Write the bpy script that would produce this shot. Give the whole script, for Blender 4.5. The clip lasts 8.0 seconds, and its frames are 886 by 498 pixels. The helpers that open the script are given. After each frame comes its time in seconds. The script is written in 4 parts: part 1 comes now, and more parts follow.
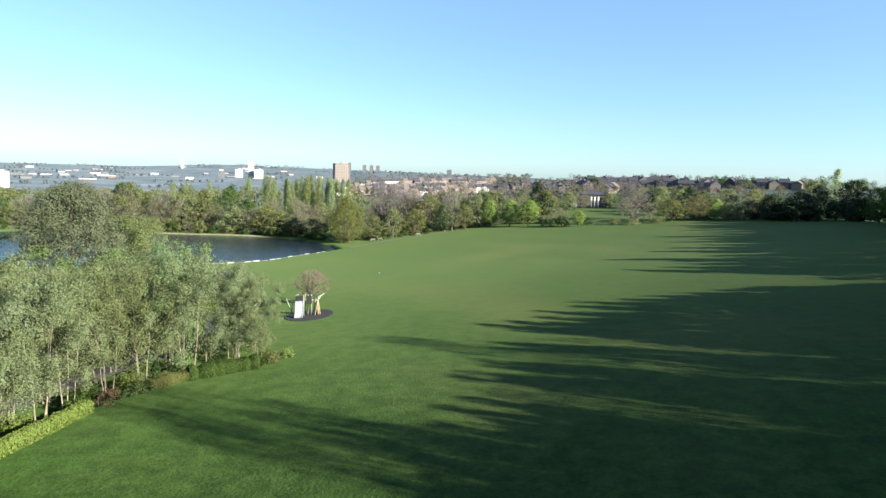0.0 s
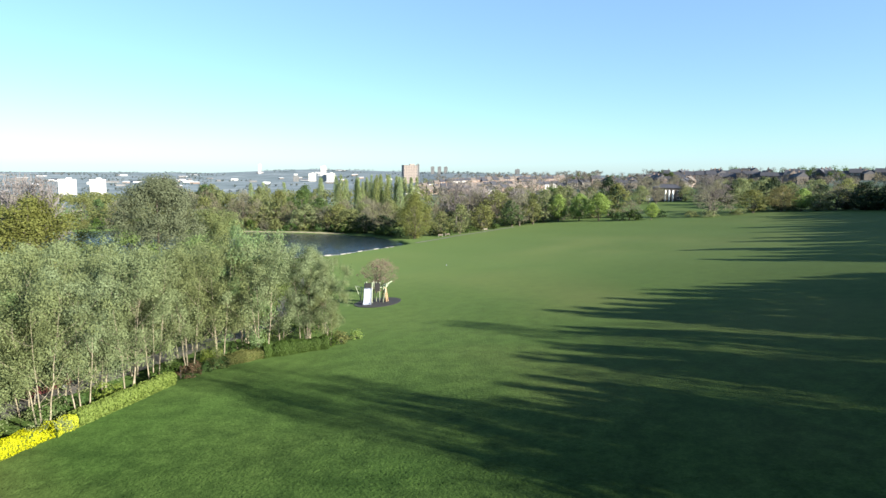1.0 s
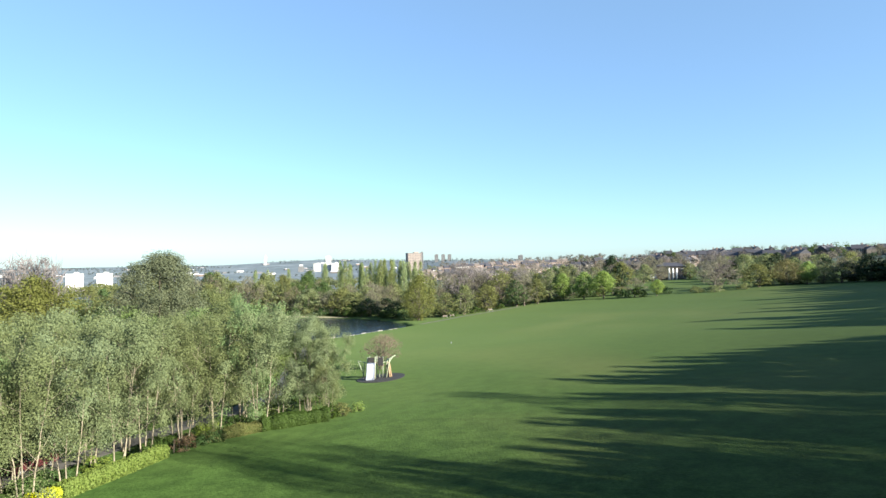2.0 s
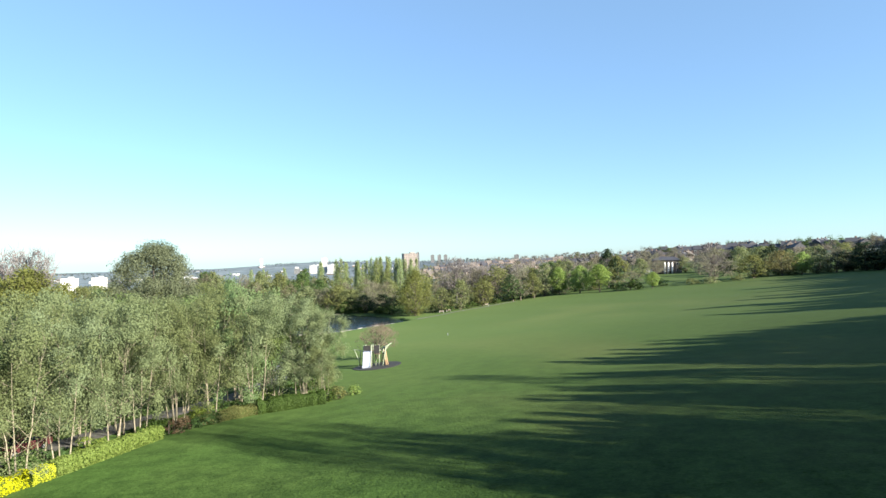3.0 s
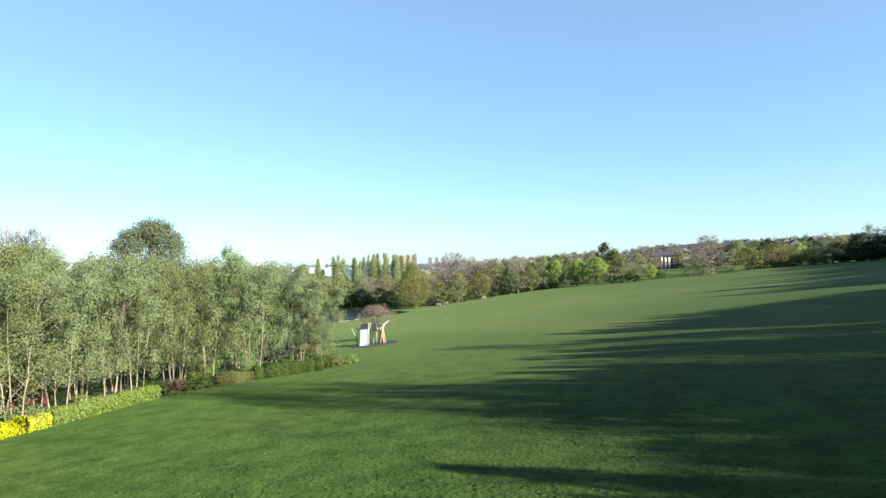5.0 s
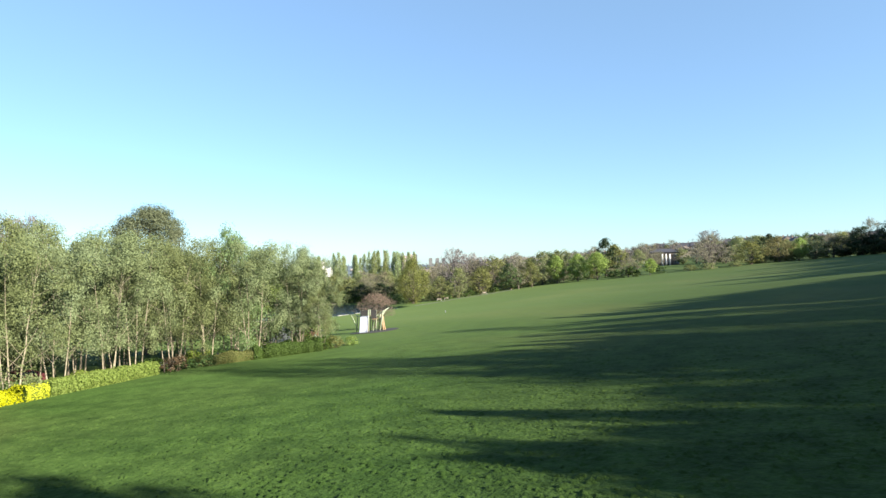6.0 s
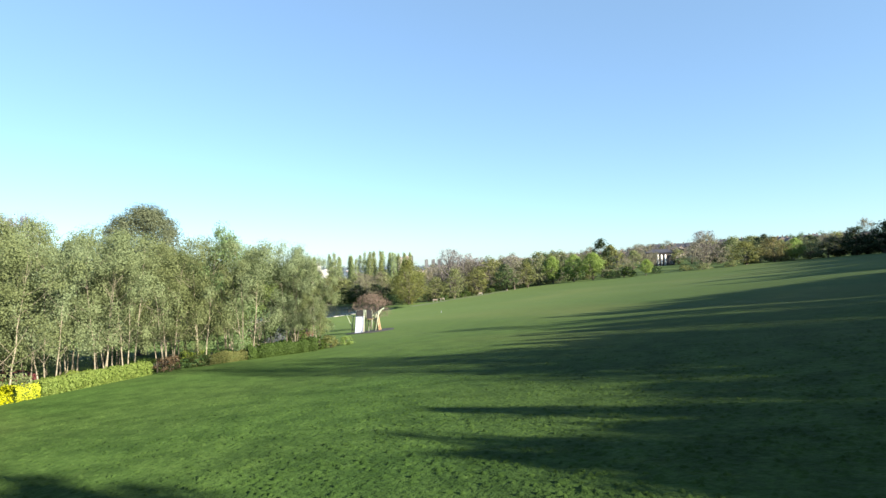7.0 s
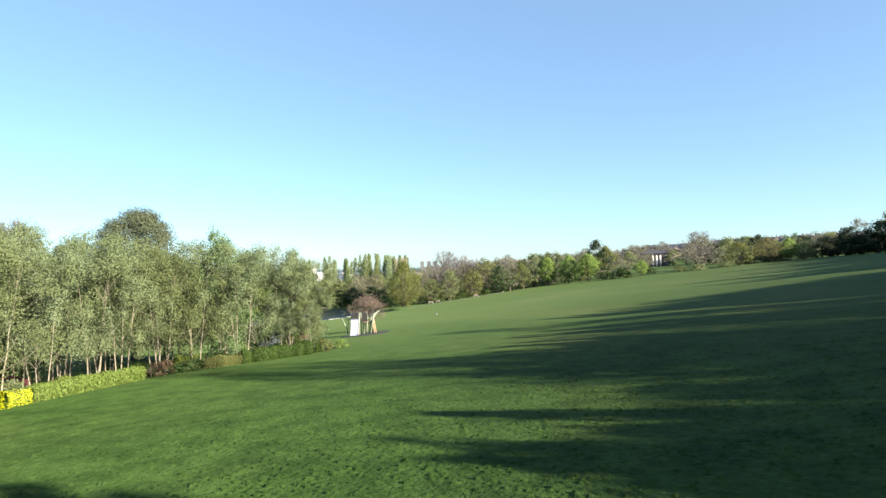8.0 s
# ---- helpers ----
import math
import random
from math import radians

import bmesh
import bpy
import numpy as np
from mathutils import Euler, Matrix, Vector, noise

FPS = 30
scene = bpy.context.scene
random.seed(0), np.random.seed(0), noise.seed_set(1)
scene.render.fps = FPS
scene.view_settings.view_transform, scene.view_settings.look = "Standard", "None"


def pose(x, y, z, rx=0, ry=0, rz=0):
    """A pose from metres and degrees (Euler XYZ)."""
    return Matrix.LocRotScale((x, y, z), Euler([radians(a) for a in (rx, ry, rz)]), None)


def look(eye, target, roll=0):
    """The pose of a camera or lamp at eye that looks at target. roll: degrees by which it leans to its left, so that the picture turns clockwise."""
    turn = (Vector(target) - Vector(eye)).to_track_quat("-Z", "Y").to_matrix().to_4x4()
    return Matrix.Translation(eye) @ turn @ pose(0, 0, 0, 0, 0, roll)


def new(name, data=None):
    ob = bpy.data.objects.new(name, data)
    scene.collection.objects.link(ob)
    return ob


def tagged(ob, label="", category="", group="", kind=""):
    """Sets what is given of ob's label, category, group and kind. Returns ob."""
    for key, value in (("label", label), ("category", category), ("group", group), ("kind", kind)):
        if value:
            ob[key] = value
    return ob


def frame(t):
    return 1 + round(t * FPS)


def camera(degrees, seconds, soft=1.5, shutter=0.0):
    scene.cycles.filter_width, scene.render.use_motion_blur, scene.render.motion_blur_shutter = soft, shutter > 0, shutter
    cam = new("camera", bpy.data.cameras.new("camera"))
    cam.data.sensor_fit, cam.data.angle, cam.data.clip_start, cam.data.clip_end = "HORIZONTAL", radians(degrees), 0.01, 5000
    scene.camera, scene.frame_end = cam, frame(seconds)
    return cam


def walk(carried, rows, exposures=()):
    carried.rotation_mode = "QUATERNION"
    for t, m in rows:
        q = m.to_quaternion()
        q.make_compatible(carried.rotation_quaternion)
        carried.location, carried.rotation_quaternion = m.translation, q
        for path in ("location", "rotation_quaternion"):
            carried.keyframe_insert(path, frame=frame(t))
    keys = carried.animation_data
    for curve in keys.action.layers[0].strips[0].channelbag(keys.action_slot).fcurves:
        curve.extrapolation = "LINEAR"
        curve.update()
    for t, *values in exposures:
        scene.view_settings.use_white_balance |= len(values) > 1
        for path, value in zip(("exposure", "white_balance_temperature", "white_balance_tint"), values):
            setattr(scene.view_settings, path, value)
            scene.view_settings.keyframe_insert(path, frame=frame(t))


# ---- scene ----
cam = camera(73.8, 8.0, soft=1.45)
PATH = [
    (0, (-1.005, -0.39, 19.039), (-1.006, 1.593, 18.78), 2.3),
    (0.5, (-0.704, -0.416, 18.013), (-0.881, 1.558, 17.746), 1.7),
    (1, (-0.591, -0.426, 16.931), (-0.823, 1.543, 16.668), 1.0),
    (1.1, (-0.6, -0.29, 16.71), (-0.84, 1.689, 16.54), 0.9),
    (1.2, (-0.609, -0.159, 16.47), (-0.856, 1.826, 16.441), 0.8),
    (2.3, (-0.262, -0.081, 13.66), (-0.51, 1.903, 13.695), -0.5),
    (2.5, (-0.228, -0.109, 13.269), (-0.474, 1.876, 13.304), -0.7),
    (3, (-0.248, 0.122, 12.173), (-0.486, 2.108, 12.209), -1.0),
    (3.5, (-0.26, 0.256, 11.218), (-0.491, 2.242, 11.255), -1.0),
    (4, (-0.306, 0.281, 10.277), (-0.531, 2.267, 10.318), -1.1),
    (4.5, (-0.308, 0.138, 9.212), (-0.536, 2.124, 9.257), -1.2),
    (5.8, (-0.231, 0.265, 6.415), (-0.461, 2.251, 6.465), -1.2),
    (6, (-0.223, 0.338, 5.958), (-0.454, 2.324, 6.009), -1.3),
    (6.5, (-0.258, 0.421, 5.62), (-0.485, 2.407, 5.674), -1.4),
    (7, (-0.249, 0.678, 5.716), (-0.466, 2.665, 5.771), -1.4),
    (7.5, (-0.184, 0.867, 5.786), (-0.395, 2.855, 5.844), -1.6),
    (8, (-0.169, 0.755, 5.768), (-0.371, 2.743, 5.829), -1.7),
]
walk(cam, [(t, look(eye, target, roll)) for t, eye, target, roll in PATH], [(0, 1.97, 6500, 10), (1.2, 2.0, 6500, 10), (3, 2.02, 6550, 10), (8, 2.07, 6800, 11)])

# ---- sky, sun ----
SUN_AZ, SUN_EL = 119.0, 21.0
sun_dir = Vector((math.sin(radians(SUN_AZ)) * math.cos(radians(SUN_EL)), math.cos(radians(SUN_AZ)) * math.cos(radians(SUN_EL)), math.sin(radians(SUN_EL))))
world = bpy.data.worlds.new("sky")
scene.world = world
world.use_nodes = True
sky = world.node_tree.nodes.new("ShaderNodeTexSky")
sky.sky_type, sky.sun_disc = "NISHITA", False
sky.sun_elevation, sky.sun_rotation = radians(SUN_EL), radians(SUN_AZ)
sky.air_density, sky.dust_density, sky.ozone_density, sky.altitude = 1.0, 0.7, 2.5, 700
back = world.node_tree.nodes["Background"]
back.inputs[1].default_value = 0.059
tint = world.node_tree.nodes.new("ShaderNodeMix")
tint.data_type, tint.blend_type = "RGBA", "MULTIPLY"
tint.inputs[0].default_value, tint.inputs[7].default_value = 1.0, (0.80, 1.0, 1.14, 1)
world.node_tree.links.new(sky.outputs[0], tint.inputs[6])
veil = world.node_tree.nodes.new("ShaderNodeMix")
veil.data_type = "RGBA"
veil.inputs[0].default_value, veil.inputs[7].default_value = 0.36, (1.9, 3.0, 4.2, 1)  # thin even haze
world.node_tree.links.new(tint.outputs[2], veil.inputs[6])
world.node_tree.links.new(veil.outputs[2], back.inputs[0])
sun = new("sun", bpy.data.lights.new("sun", "SUN"))
sun.data.energy, sun.data.angle, sun.data.color = 5.0, radians(0.6), (1.0, 0.92, 0.76)
sun.matrix_world = look(sun_dir * 300, (0, 0, 0))


# ---- materials ----
def mat(name):
    m = bpy.data.materials.new(name)
    m.use_nodes = True
    nt = m.node_tree
    return m, nt, nt.nodes["Principled BSDF"]


def node(nt, kind, **kw):
    n = nt.nodes.new(kind)
    for k, v in kw.items():
        if k == "scale":
            n.inputs["Scale"].default_value = v
        elif k == "detail":
            n.inputs["Detail"].default_value = v
    return n


def ramp(nt, src, stops):
    r = nt.nodes.new("ShaderNodeValToRGB")
    el = r.color_ramp.elements
    while len(el) < len(stops):
        el.new(0.5)
    for e, (p, c) in zip(el, stops):
        e.position, e.color = p, (*c, 1)
    nt.links.new(src, r.inputs[0])
    return r


def mix(nt, kind, fac, a, b):
    m = nt.nodes.new("ShaderNodeMix")
    m.data_type, m.blend_type = "RGBA", kind
    for sock, v in ((m.inputs[0], fac), (m.inputs[6], a), (m.inputs[7], b)):
        if hasattr(v, "node"):
            nt.links.new(v, sock)
        elif isinstance(v, (int, float)):
            sock.default_value = v
        else:
            sock.default_value = (*v, 1)
    return m.outputs[2]


def leaf_mat(name, dark, light, see=0.3, rough=0.65):
    """Foliage: colour by leaf and by tree, thin enough to pass light."""
    m, nt, p = mat(name)
    geo, obj = nt.nodes.new("ShaderNodeNewGeometry"), nt.nodes.new("ShaderNodeObjectInfo")
    r = ramp(nt, geo.outputs["Random Per Island"], [(0.0, tuple(a * 0.53 + b * 0.47 for a, b in zip(dark, light))), (1.0, tuple(a * 0.38 + b * 0.62 for a, b in zip(dark, light)))])
    hs = nt.nodes.new("ShaderNodeHueSaturation")
    nt.links.new(r.outputs[0], hs.inputs["Color"])
    for sock, lo, hi in (("Hue", 0.486, 0.518), ("Saturation", 1.06, 0.82), ("Value", 0.84, 1.18)):
        mr = nt.nodes.new("ShaderNodeMapRange")
        mr.inputs[3].default_value, mr.inputs[4].default_value = lo, hi
        nt.links.new(obj.outputs["Random"], mr.inputs[0])
        nt.links.new(mr.outputs[0], hs.inputs[sock])
    nt.links.new(hs.outputs[0], p.inputs["Base Color"])
    p.inputs["Roughness"].default_value = rough
    p.inputs["Specular IOR Level"].default_value = 0.22
    tr, mx = nt.nodes.new("ShaderNodeBsdfTranslucent"), nt.nodes.new("ShaderNodeMixShader")
    nt.links.new(hs.outputs[0], tr.inputs[0])
    mx.inputs[0].default_value = see
    nt.links.new(p.outputs[0], mx.inputs[1])
    nt.links.new(tr.outputs[0], mx.inputs[2])
    nt.links.new(mx.outputs[0], nt.nodes["Material Output"].inputs[0])
    return m


def rough_mat(name, a, b, scale, rough=0.8, bump=0.3, fine=12.0):
    """A surface with stains at one scale and grain at another."""
    m, nt, p = mat(name)
    tc = nt.nodes.new("ShaderNodeTexCoord")
    n1, n2 = node(nt, "ShaderNodeTexNoise", scale=scale, detail=4), node(nt, "ShaderNodeTexNoise", scale=scale * fine, detail=3)
    for n in (n1, n2):
        nt.links.new(tc.outputs["Object"], n.inputs["Vector"])
    r = ramp(nt, n1.outputs[0], [(0.3, a), (0.7, b)])
    c = mix(nt, "OVERLAY", 0.35, r.outputs[0], n2.outputs[0])
    nt.links.new(c, p.inputs["Base Color"])
    p.inputs["Roughness"].default_value = rough
    bp = nt.nodes.new("ShaderNodeBump")
    bp.inputs["Strength"].default_value, bp.inputs["Distance"].default_value = bump, 0.02
    nt.links.new(n2.outputs[0], bp.inputs["Height"])
    nt.links.new(bp.outputs[0], p.inputs["Normal"])
    return m


LEAF = {
    "birch": leaf_mat("birch_leaves", (0.092, 0.123, 0.049), (0.160, 0.199, 0.091), 0.34),
    "lime": leaf_mat("lime_leaves", (0.138, 0.208, 0.035), (0.250, 0.340, 0.077), 0.55),
    "green": leaf_mat("green_leaves", (0.044, 0.086, 0.020), (0.096, 0.150, 0.042), 0.5),
    "belt": leaf_mat("belt_leaves", (0.036, 0.080, 0.012), (0.080, 0.142, 0.027), 0.4),
    "olive": leaf_mat("olive_leaves", (0.122, 0.146, 0.050), (0.208, 0.234, 0.094), 0.55),
    "yellow": leaf_mat("yellow_green_leaves", (0.108, 0.132, 0.034), (0.194, 0.220, 0.068), 0.5),
    "dome": leaf_mat("holm_oak_leaves", (0.066, 0.082, 0.044), (0.112, 0.132, 0.074), 0.3),
    "dark": leaf_mat("dark_leaves", (0.010, 0.024, 0.009), (0.025, 0.046, 0.016), 0.15),
    "poplar": leaf_mat("poplar_leaves", (0.190, 0.242, 0.095), (0.300, 0.358, 0.160), 0.6),
    "orange": leaf_mat("copper_leaves", (0.126, 0.117, 0.044), (0.200, 0.184, 0.078), 0.55),
    "brown": leaf_mat("budding_twigs", (0.116, 0.109, 0.070), (0.192, 0.182, 0.124), 0.4, 0.8),
    "far_brown": leaf_mat("distant_twigs", (0.080, 0.072, 0.058), (0.128, 0.116, 0.096), 0.3, 0.8),
    "rust": leaf_mat("rust_buds", (0.125, 0.092, 0.072), (0.205, 0.160, 0.125), 0.2, 0.8),
    "twig": leaf_mat("bare_twigs", (0.112, 0.101, 0.102), (0.185, 0.168, 0.170), 0.2, 0.8),
    # leaf colour greyed and blued: distance haze painted into far trees
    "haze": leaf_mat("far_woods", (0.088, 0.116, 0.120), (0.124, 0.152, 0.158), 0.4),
    "fresh": leaf_mat("fresh_leaves", (0.085, 0.141, 0.040), (0.151, 0.218, 0.073), 0.45),
    "gold": leaf_mat("golden_privet", (0.311, 0.339, 0.008), (0.507, 0.559, 0.028), 0.4),
    "privet": leaf_mat("green_privet", (0.014, 0.070, 0.008), (0.250, 0.316, 0.070), 0.4),
    "red": leaf_mat("reddish_leaves", (0.076, 0.052, 0.028), (0.134, 0.094, 0.053), 0.3),
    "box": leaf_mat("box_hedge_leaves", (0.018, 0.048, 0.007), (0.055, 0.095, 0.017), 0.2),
}
BARK_PALE = rough_mat("pale_bark", (0.125, 0.110, 0.078), (0.245, 0.220, 0.165), 3.0, 0.8)
BARK_GREY = rough_mat("grey_bark", (0.078, 0.070, 0.066), (0.140, 0.126, 0.118), 3.0, 0.9)
BARK_DARK = rough_mat("dark_bark", (0.044, 0.037, 0.030), (0.096, 0.081, 0.063), 3.0, 0.9)
STONE_PALE = rough_mat("pale_stone", (0.185, 0.180, 0.165), (0.300, 0.293, 0.275), 1.5)
ASPHALT = rough_mat("worn_asphalt", (0.056, 0.056, 0.053), (0.096, 0.095, 0.090), 0.6, 0.95)
RUBBER = rough_mat("dark_rubber", (0.008, 0.008, 0.009), (0.018, 0.018, 0.019), 2.0, 0.85)


# ---- ground ----
def smooth(a, b, v):
    t = np.clip((v - a) / (b - a), 0, 1)
    return t * t * (3 - 2 * t)


POND = np.array([(-36, 200), (-45, 186), (-52, 172.5), (-60, 165), (-75, 157), (-110, 146), (-150, 150), (-185, 175), (-180, 205), (-160, 219), (-110, 228), (-75, 231), (-55, 226), (-42, 213)], float)
WATER_Z = -9.3


def inside_pond(x, y):
    """Distance to the pond's shore, positive inside."""
    best, odd = np.full(x.shape, 1e9), np.zeros(x.shape, bool)
    for a, b in zip(POND, np.roll(POND, -1, 0)):
        e, wx, wy = b - a, x - a[0], y - a[1]
        t = np.clip((wx * e[0] + wy * e[1]) / (e @ e), 0, 1)
        best = np.minimum(best, np.hypot(wx - t * e[0], wy - t * e[1]))
        cross = (a[1] > y) != (b[1] > y)
        odd ^= cross & (x < a[0] + (y - a[1]) * e[0] / (e[1] if abs(e[1]) > 1e-9 else 1e-9))
    return np.where(odd, best, -best)


FAR_AZ = [-180, -75, -45, -30, -18, -11, -6, 2, 8, 14, 20, 30, 90, 180]
FAR_R = [300, 480, 650, 1000, 1600, 2600, 4200]
FAR_Z = np.array([
    [-10, -12, -15, -18, -20, -20, -20],
    [-10, -13, -18, -28, -40, -45, -40],
    [-10, -14, -22, -42, -46, -48, -40],
    [-10, -14, -22, -40, -46, -46, -32],
    [-9, -12, -17, -30, -38, -36, 10],
    [-8, -10, -12, -16, -20, -20, 4],
    [-7, -8, -6, 0, 6, 5, 0],
    [-3, -3, 0, 7, 11, 8, 0],
    [0, 2, 6, 13, 12, 5, -10],
    [2, 6, 12, 12, 6, 0, -10],
    [3, 9, 15, 13, 6, 0, -10],
    [5, 12, 17, 14, 6, 0, -10],
    [10, 12, 14, 12, 6, 0, -10],
    [-8, -8, -8, -8, -8, -8, -20]], float)


def ground_z(x, y):
    x, y = np.asarray(x, float), np.asarray(y, float)
    a, b = np.clip(x, -70, 140) / 100, np.clip(y, -60, 290) / 100
    z = 1.728 + 8.329 * a - 5.505 * b + 1.026 * a * b + 1.137 * b * b + 3.884 * a * a - 2.463 * a * a * b
    floor = -8.9
    z = np.where(z - floor > 4, z, floor + np.log1p(np.exp(np.clip((z - floor) * 1.6, -30, 30))) / 1.6)
    z = z + 0.10 * np.sin(x * 0.21 + 1.0) * np.sin(y * 0.17 + 0.5)
    r, az = np.hypot(x, y), np.degrees(np.arctan2(x, y))
    i = np.clip(np.searchsorted(FAR_AZ, az) - 1, 0, len(FAR_AZ) - 2)
    u = (az - np.array(FAR_AZ)[i]) / (np.array(FAR_AZ)[i + 1] - np.array(FAR_AZ)[i])
    u = u * u * (3 - 2 * u)
    j = np.clip(np.searchsorted(FAR_R, r) - 1, 0, len(FAR_R) - 2)
    v = np.clip((r - np.array(FAR_R)[j]) / (np.array(FAR_R)[j + 1] - np.array(FAR_R)[j]), 0, 1)
    v = v * v * (3 - 2 * v)
    far = (FAR_Z[i, j] * (1 - v) + FAR_Z[i, j + 1] * v) * (1 - u) + (FAR_Z[i + 1, j] * (1 - v) + FAR_Z[i + 1, j + 1] * v) * u
    w = smooth(270, 480, r)
    z = z * (1 - w) + far * w
    wet = smooth(-0.6, 2.5, inside_pond(x, y))
    return z * (1 - wet) - 11.0 * wet


def gz(x, y):
    return float(ground_z(np.array([x]), np.array([y]))[0])


def mesh_of(name, verts, faces, material, flat=True):
    """A mesh object's data from arrays of places and of faces with one number of corners."""
    verts, faces = np.asarray(verts, np.float32), np.asarray(faces, np.int32)
    me = bpy.data.meshes.new(name)
    n, k = faces.shape
    me.vertices.add(len(verts))
    me.vertices.foreach_set("co", verts.ravel())
    me.loops.add(n * k)
    me.loops.foreach_set("vertex_index", faces.ravel())
    me.polygons.add(n)
    me.polygons.foreach_set("loop_start", np.arange(n, dtype=np.int32) * k)
    me.polygons.foreach_set("use_smooth", np.full(n, not flat))
    me.update(calc_edges=True)
    me.validate()
    me.materials.append(material)
    return me


def ground_material():
    m, nt, p = mat("meadow_grass")
    geo = nt.nodes.new("ShaderNodeNewGeometry")
    pos = geo.outputs["Position"]

    def noise_at(scale, detail=3, rough=0.55):
        n = node(nt, "ShaderNodeTexNoise", scale=scale, detail=detail)
        n.inputs["Roughness"].default_value = rough
        nt.links.new(pos, n.inputs["Vector"])
        return n.outputs[0]

    fine = ramp(nt, noise_at(2.6, 6, 0.7), [(0.28, (0.0165, 0.035, 0.0085)), (0.55, (0.028, 0.053, 0.0145)), (0.75, (0.041, 0.069, 0.021))])
    tuft = ramp(nt, noise_at(0.55, 4), [(0.35, (0.66, 0.70, 0.66)), (0.62, (1.15, 1.12, 1.05))])
    broad = ramp(nt, noise_at(0.035, 3), [(0.35, (0.86, 0.95, 0.86)), (0.65, (1.18, 1.06, 1.1))])
    c = mix(nt, "MULTIPLY", 1.0, fine.outputs[0], tuft.outputs[0])
    c = mix(nt, "MULTIPLY", 1.0, c, broad.outputs[0])
    blade = ramp(nt, noise_at(8.0, 3, 0.7), [(0.35, (0.76, 0.78, 0.75)), (0.60, (1.1, 1.1, 1.1))])
    c = mix(nt, "MULTIPLY", 1.0, c, blade.outputs[0])
    # a worn, straw-coloured stretch along the far side of the field
    worn = ramp(nt, noise_at(0.016, 2), [(0.50, (0, 0, 0)), (0.66, (1, 1, 1))])
    sep = nt.nodes.new("ShaderNodeSeparateXYZ")
    nt.links.new(pos, sep.inputs[0])
    ln = nt.nodes.new("ShaderNodeVectorMath")
    ln.operation = "LENGTH"
    nt.links.new(pos, ln.inputs[0])
    c = mix(nt, "MIX", worn.outputs[0], c, mix(nt, "MIX", 0.45, c, (0.092, 0.086, 0.036)))
    off = nt.nodes.new("ShaderNodeVectorMath")
    off.operation = "MULTIPLY_ADD"
    nt.links.new(pos, off.inputs[0])
    off.inputs[1].default_value, off.inputs[2].default_value = (1 / 48, 1 / 30, 0), (-32 / 48, -152 / 30, 0)
    dist = nt.nodes.new("ShaderNodeVectorMath")
    dist.operation = "LENGTH"
    nt.links.new(off.outputs[0], dist.inputs[0])
    patch = nt.nodes.new("ShaderNodeMapRange")
    patch.inputs[1].default_value, patch.inputs[2].default_value, patch.inputs[3].default_value, patch.inputs[4].default_value = 0.2, 1.0, 0.75, 0.0
    nt.links.new(dist.outputs["Value"], patch.inputs[0])
    worn2 = ramp(nt, noise_at(0.05, 4), [(0.36, (0, 0, 0)), (0.62, (1, 1, 1))])
    pm = nt.nodes.new("ShaderNodeMath")
    pm.operation = "MULTIPLY"
    nt.links.new(patch.outputs[0], pm.inputs[0])
    nt.links.new(worn2.outputs[0], pm.inputs[1])
    c = mix(nt, "MIX", pm.outputs[0], c, (0.104, 0.094, 0.042))
    # grass paled along y: the sheen of grazing light painted as colour
    far_sheen = nt.nodes.new("ShaderNodeMapRange")
    far_sheen.inputs[1].default_value, far_sheen.inputs[2].default_value, far_sheen.inputs[4].default_value = 30, 130, 0.72
    nt.links.new(sep.outputs["Y"], far_sheen.inputs[0])
    c = mix(nt, "MIX", far_sheen.outputs[0], c, (0.064, 0.096, 0.034))
    # beyond the park: fields, gardens and built-up land, tinted blue to paint in distance haze
    hazy_town = ramp(nt, noise_at(0.007, 10, 0.78), [(0.34, (0.046, 0.064, 0.076)), (0.48, (0.064, 0.083, 0.100)), (0.57, (0.088, 0.107, 0.128)), (0.70, (0.160, 0.182, 0.208))])
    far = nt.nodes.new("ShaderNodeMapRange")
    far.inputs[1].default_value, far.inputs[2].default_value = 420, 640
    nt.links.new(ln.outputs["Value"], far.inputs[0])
    c = mix(nt, "MIX", far.outputs[0], c, hazy_town.outputs[0])
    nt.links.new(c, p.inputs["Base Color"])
    p.inputs["Roughness"].default_value = 0.9
    p.inputs["Specular IOR Level"].default_value = 0.05
    p.inputs["Diffuse Roughness"].default_value = 0.7
    bp = nt.nodes.new("ShaderNodeBump")
    bp.inputs["Strength"].default_value, bp.inputs["Distance"].default_value = 1.0, 0.2
    lump = nt.nodes.new("ShaderNodeMapRange")
    lump.inputs[1].default_value, lump.inputs[2].default_value, lump.inputs[3].default_value, lump.inputs[4].default_value = 14, 75, 0.5, 0.2
    nt.links.new(sep.outputs["Y"], lump.inputs[0])
    relief = nt.nodes.new("ShaderNodeMath")
    relief.operation = "MULTIPLY"
    nt.links.new(noise_at(4.2, 3, 0.6), relief.inputs[0])
    nt.links.new(lump.outputs[0], relief.inputs[1])
    nt.links.new(relief.outputs[0], bp.inputs["Height"])
    nt.links.new(bp.outputs[0], p.inputs["Normal"])
    return m


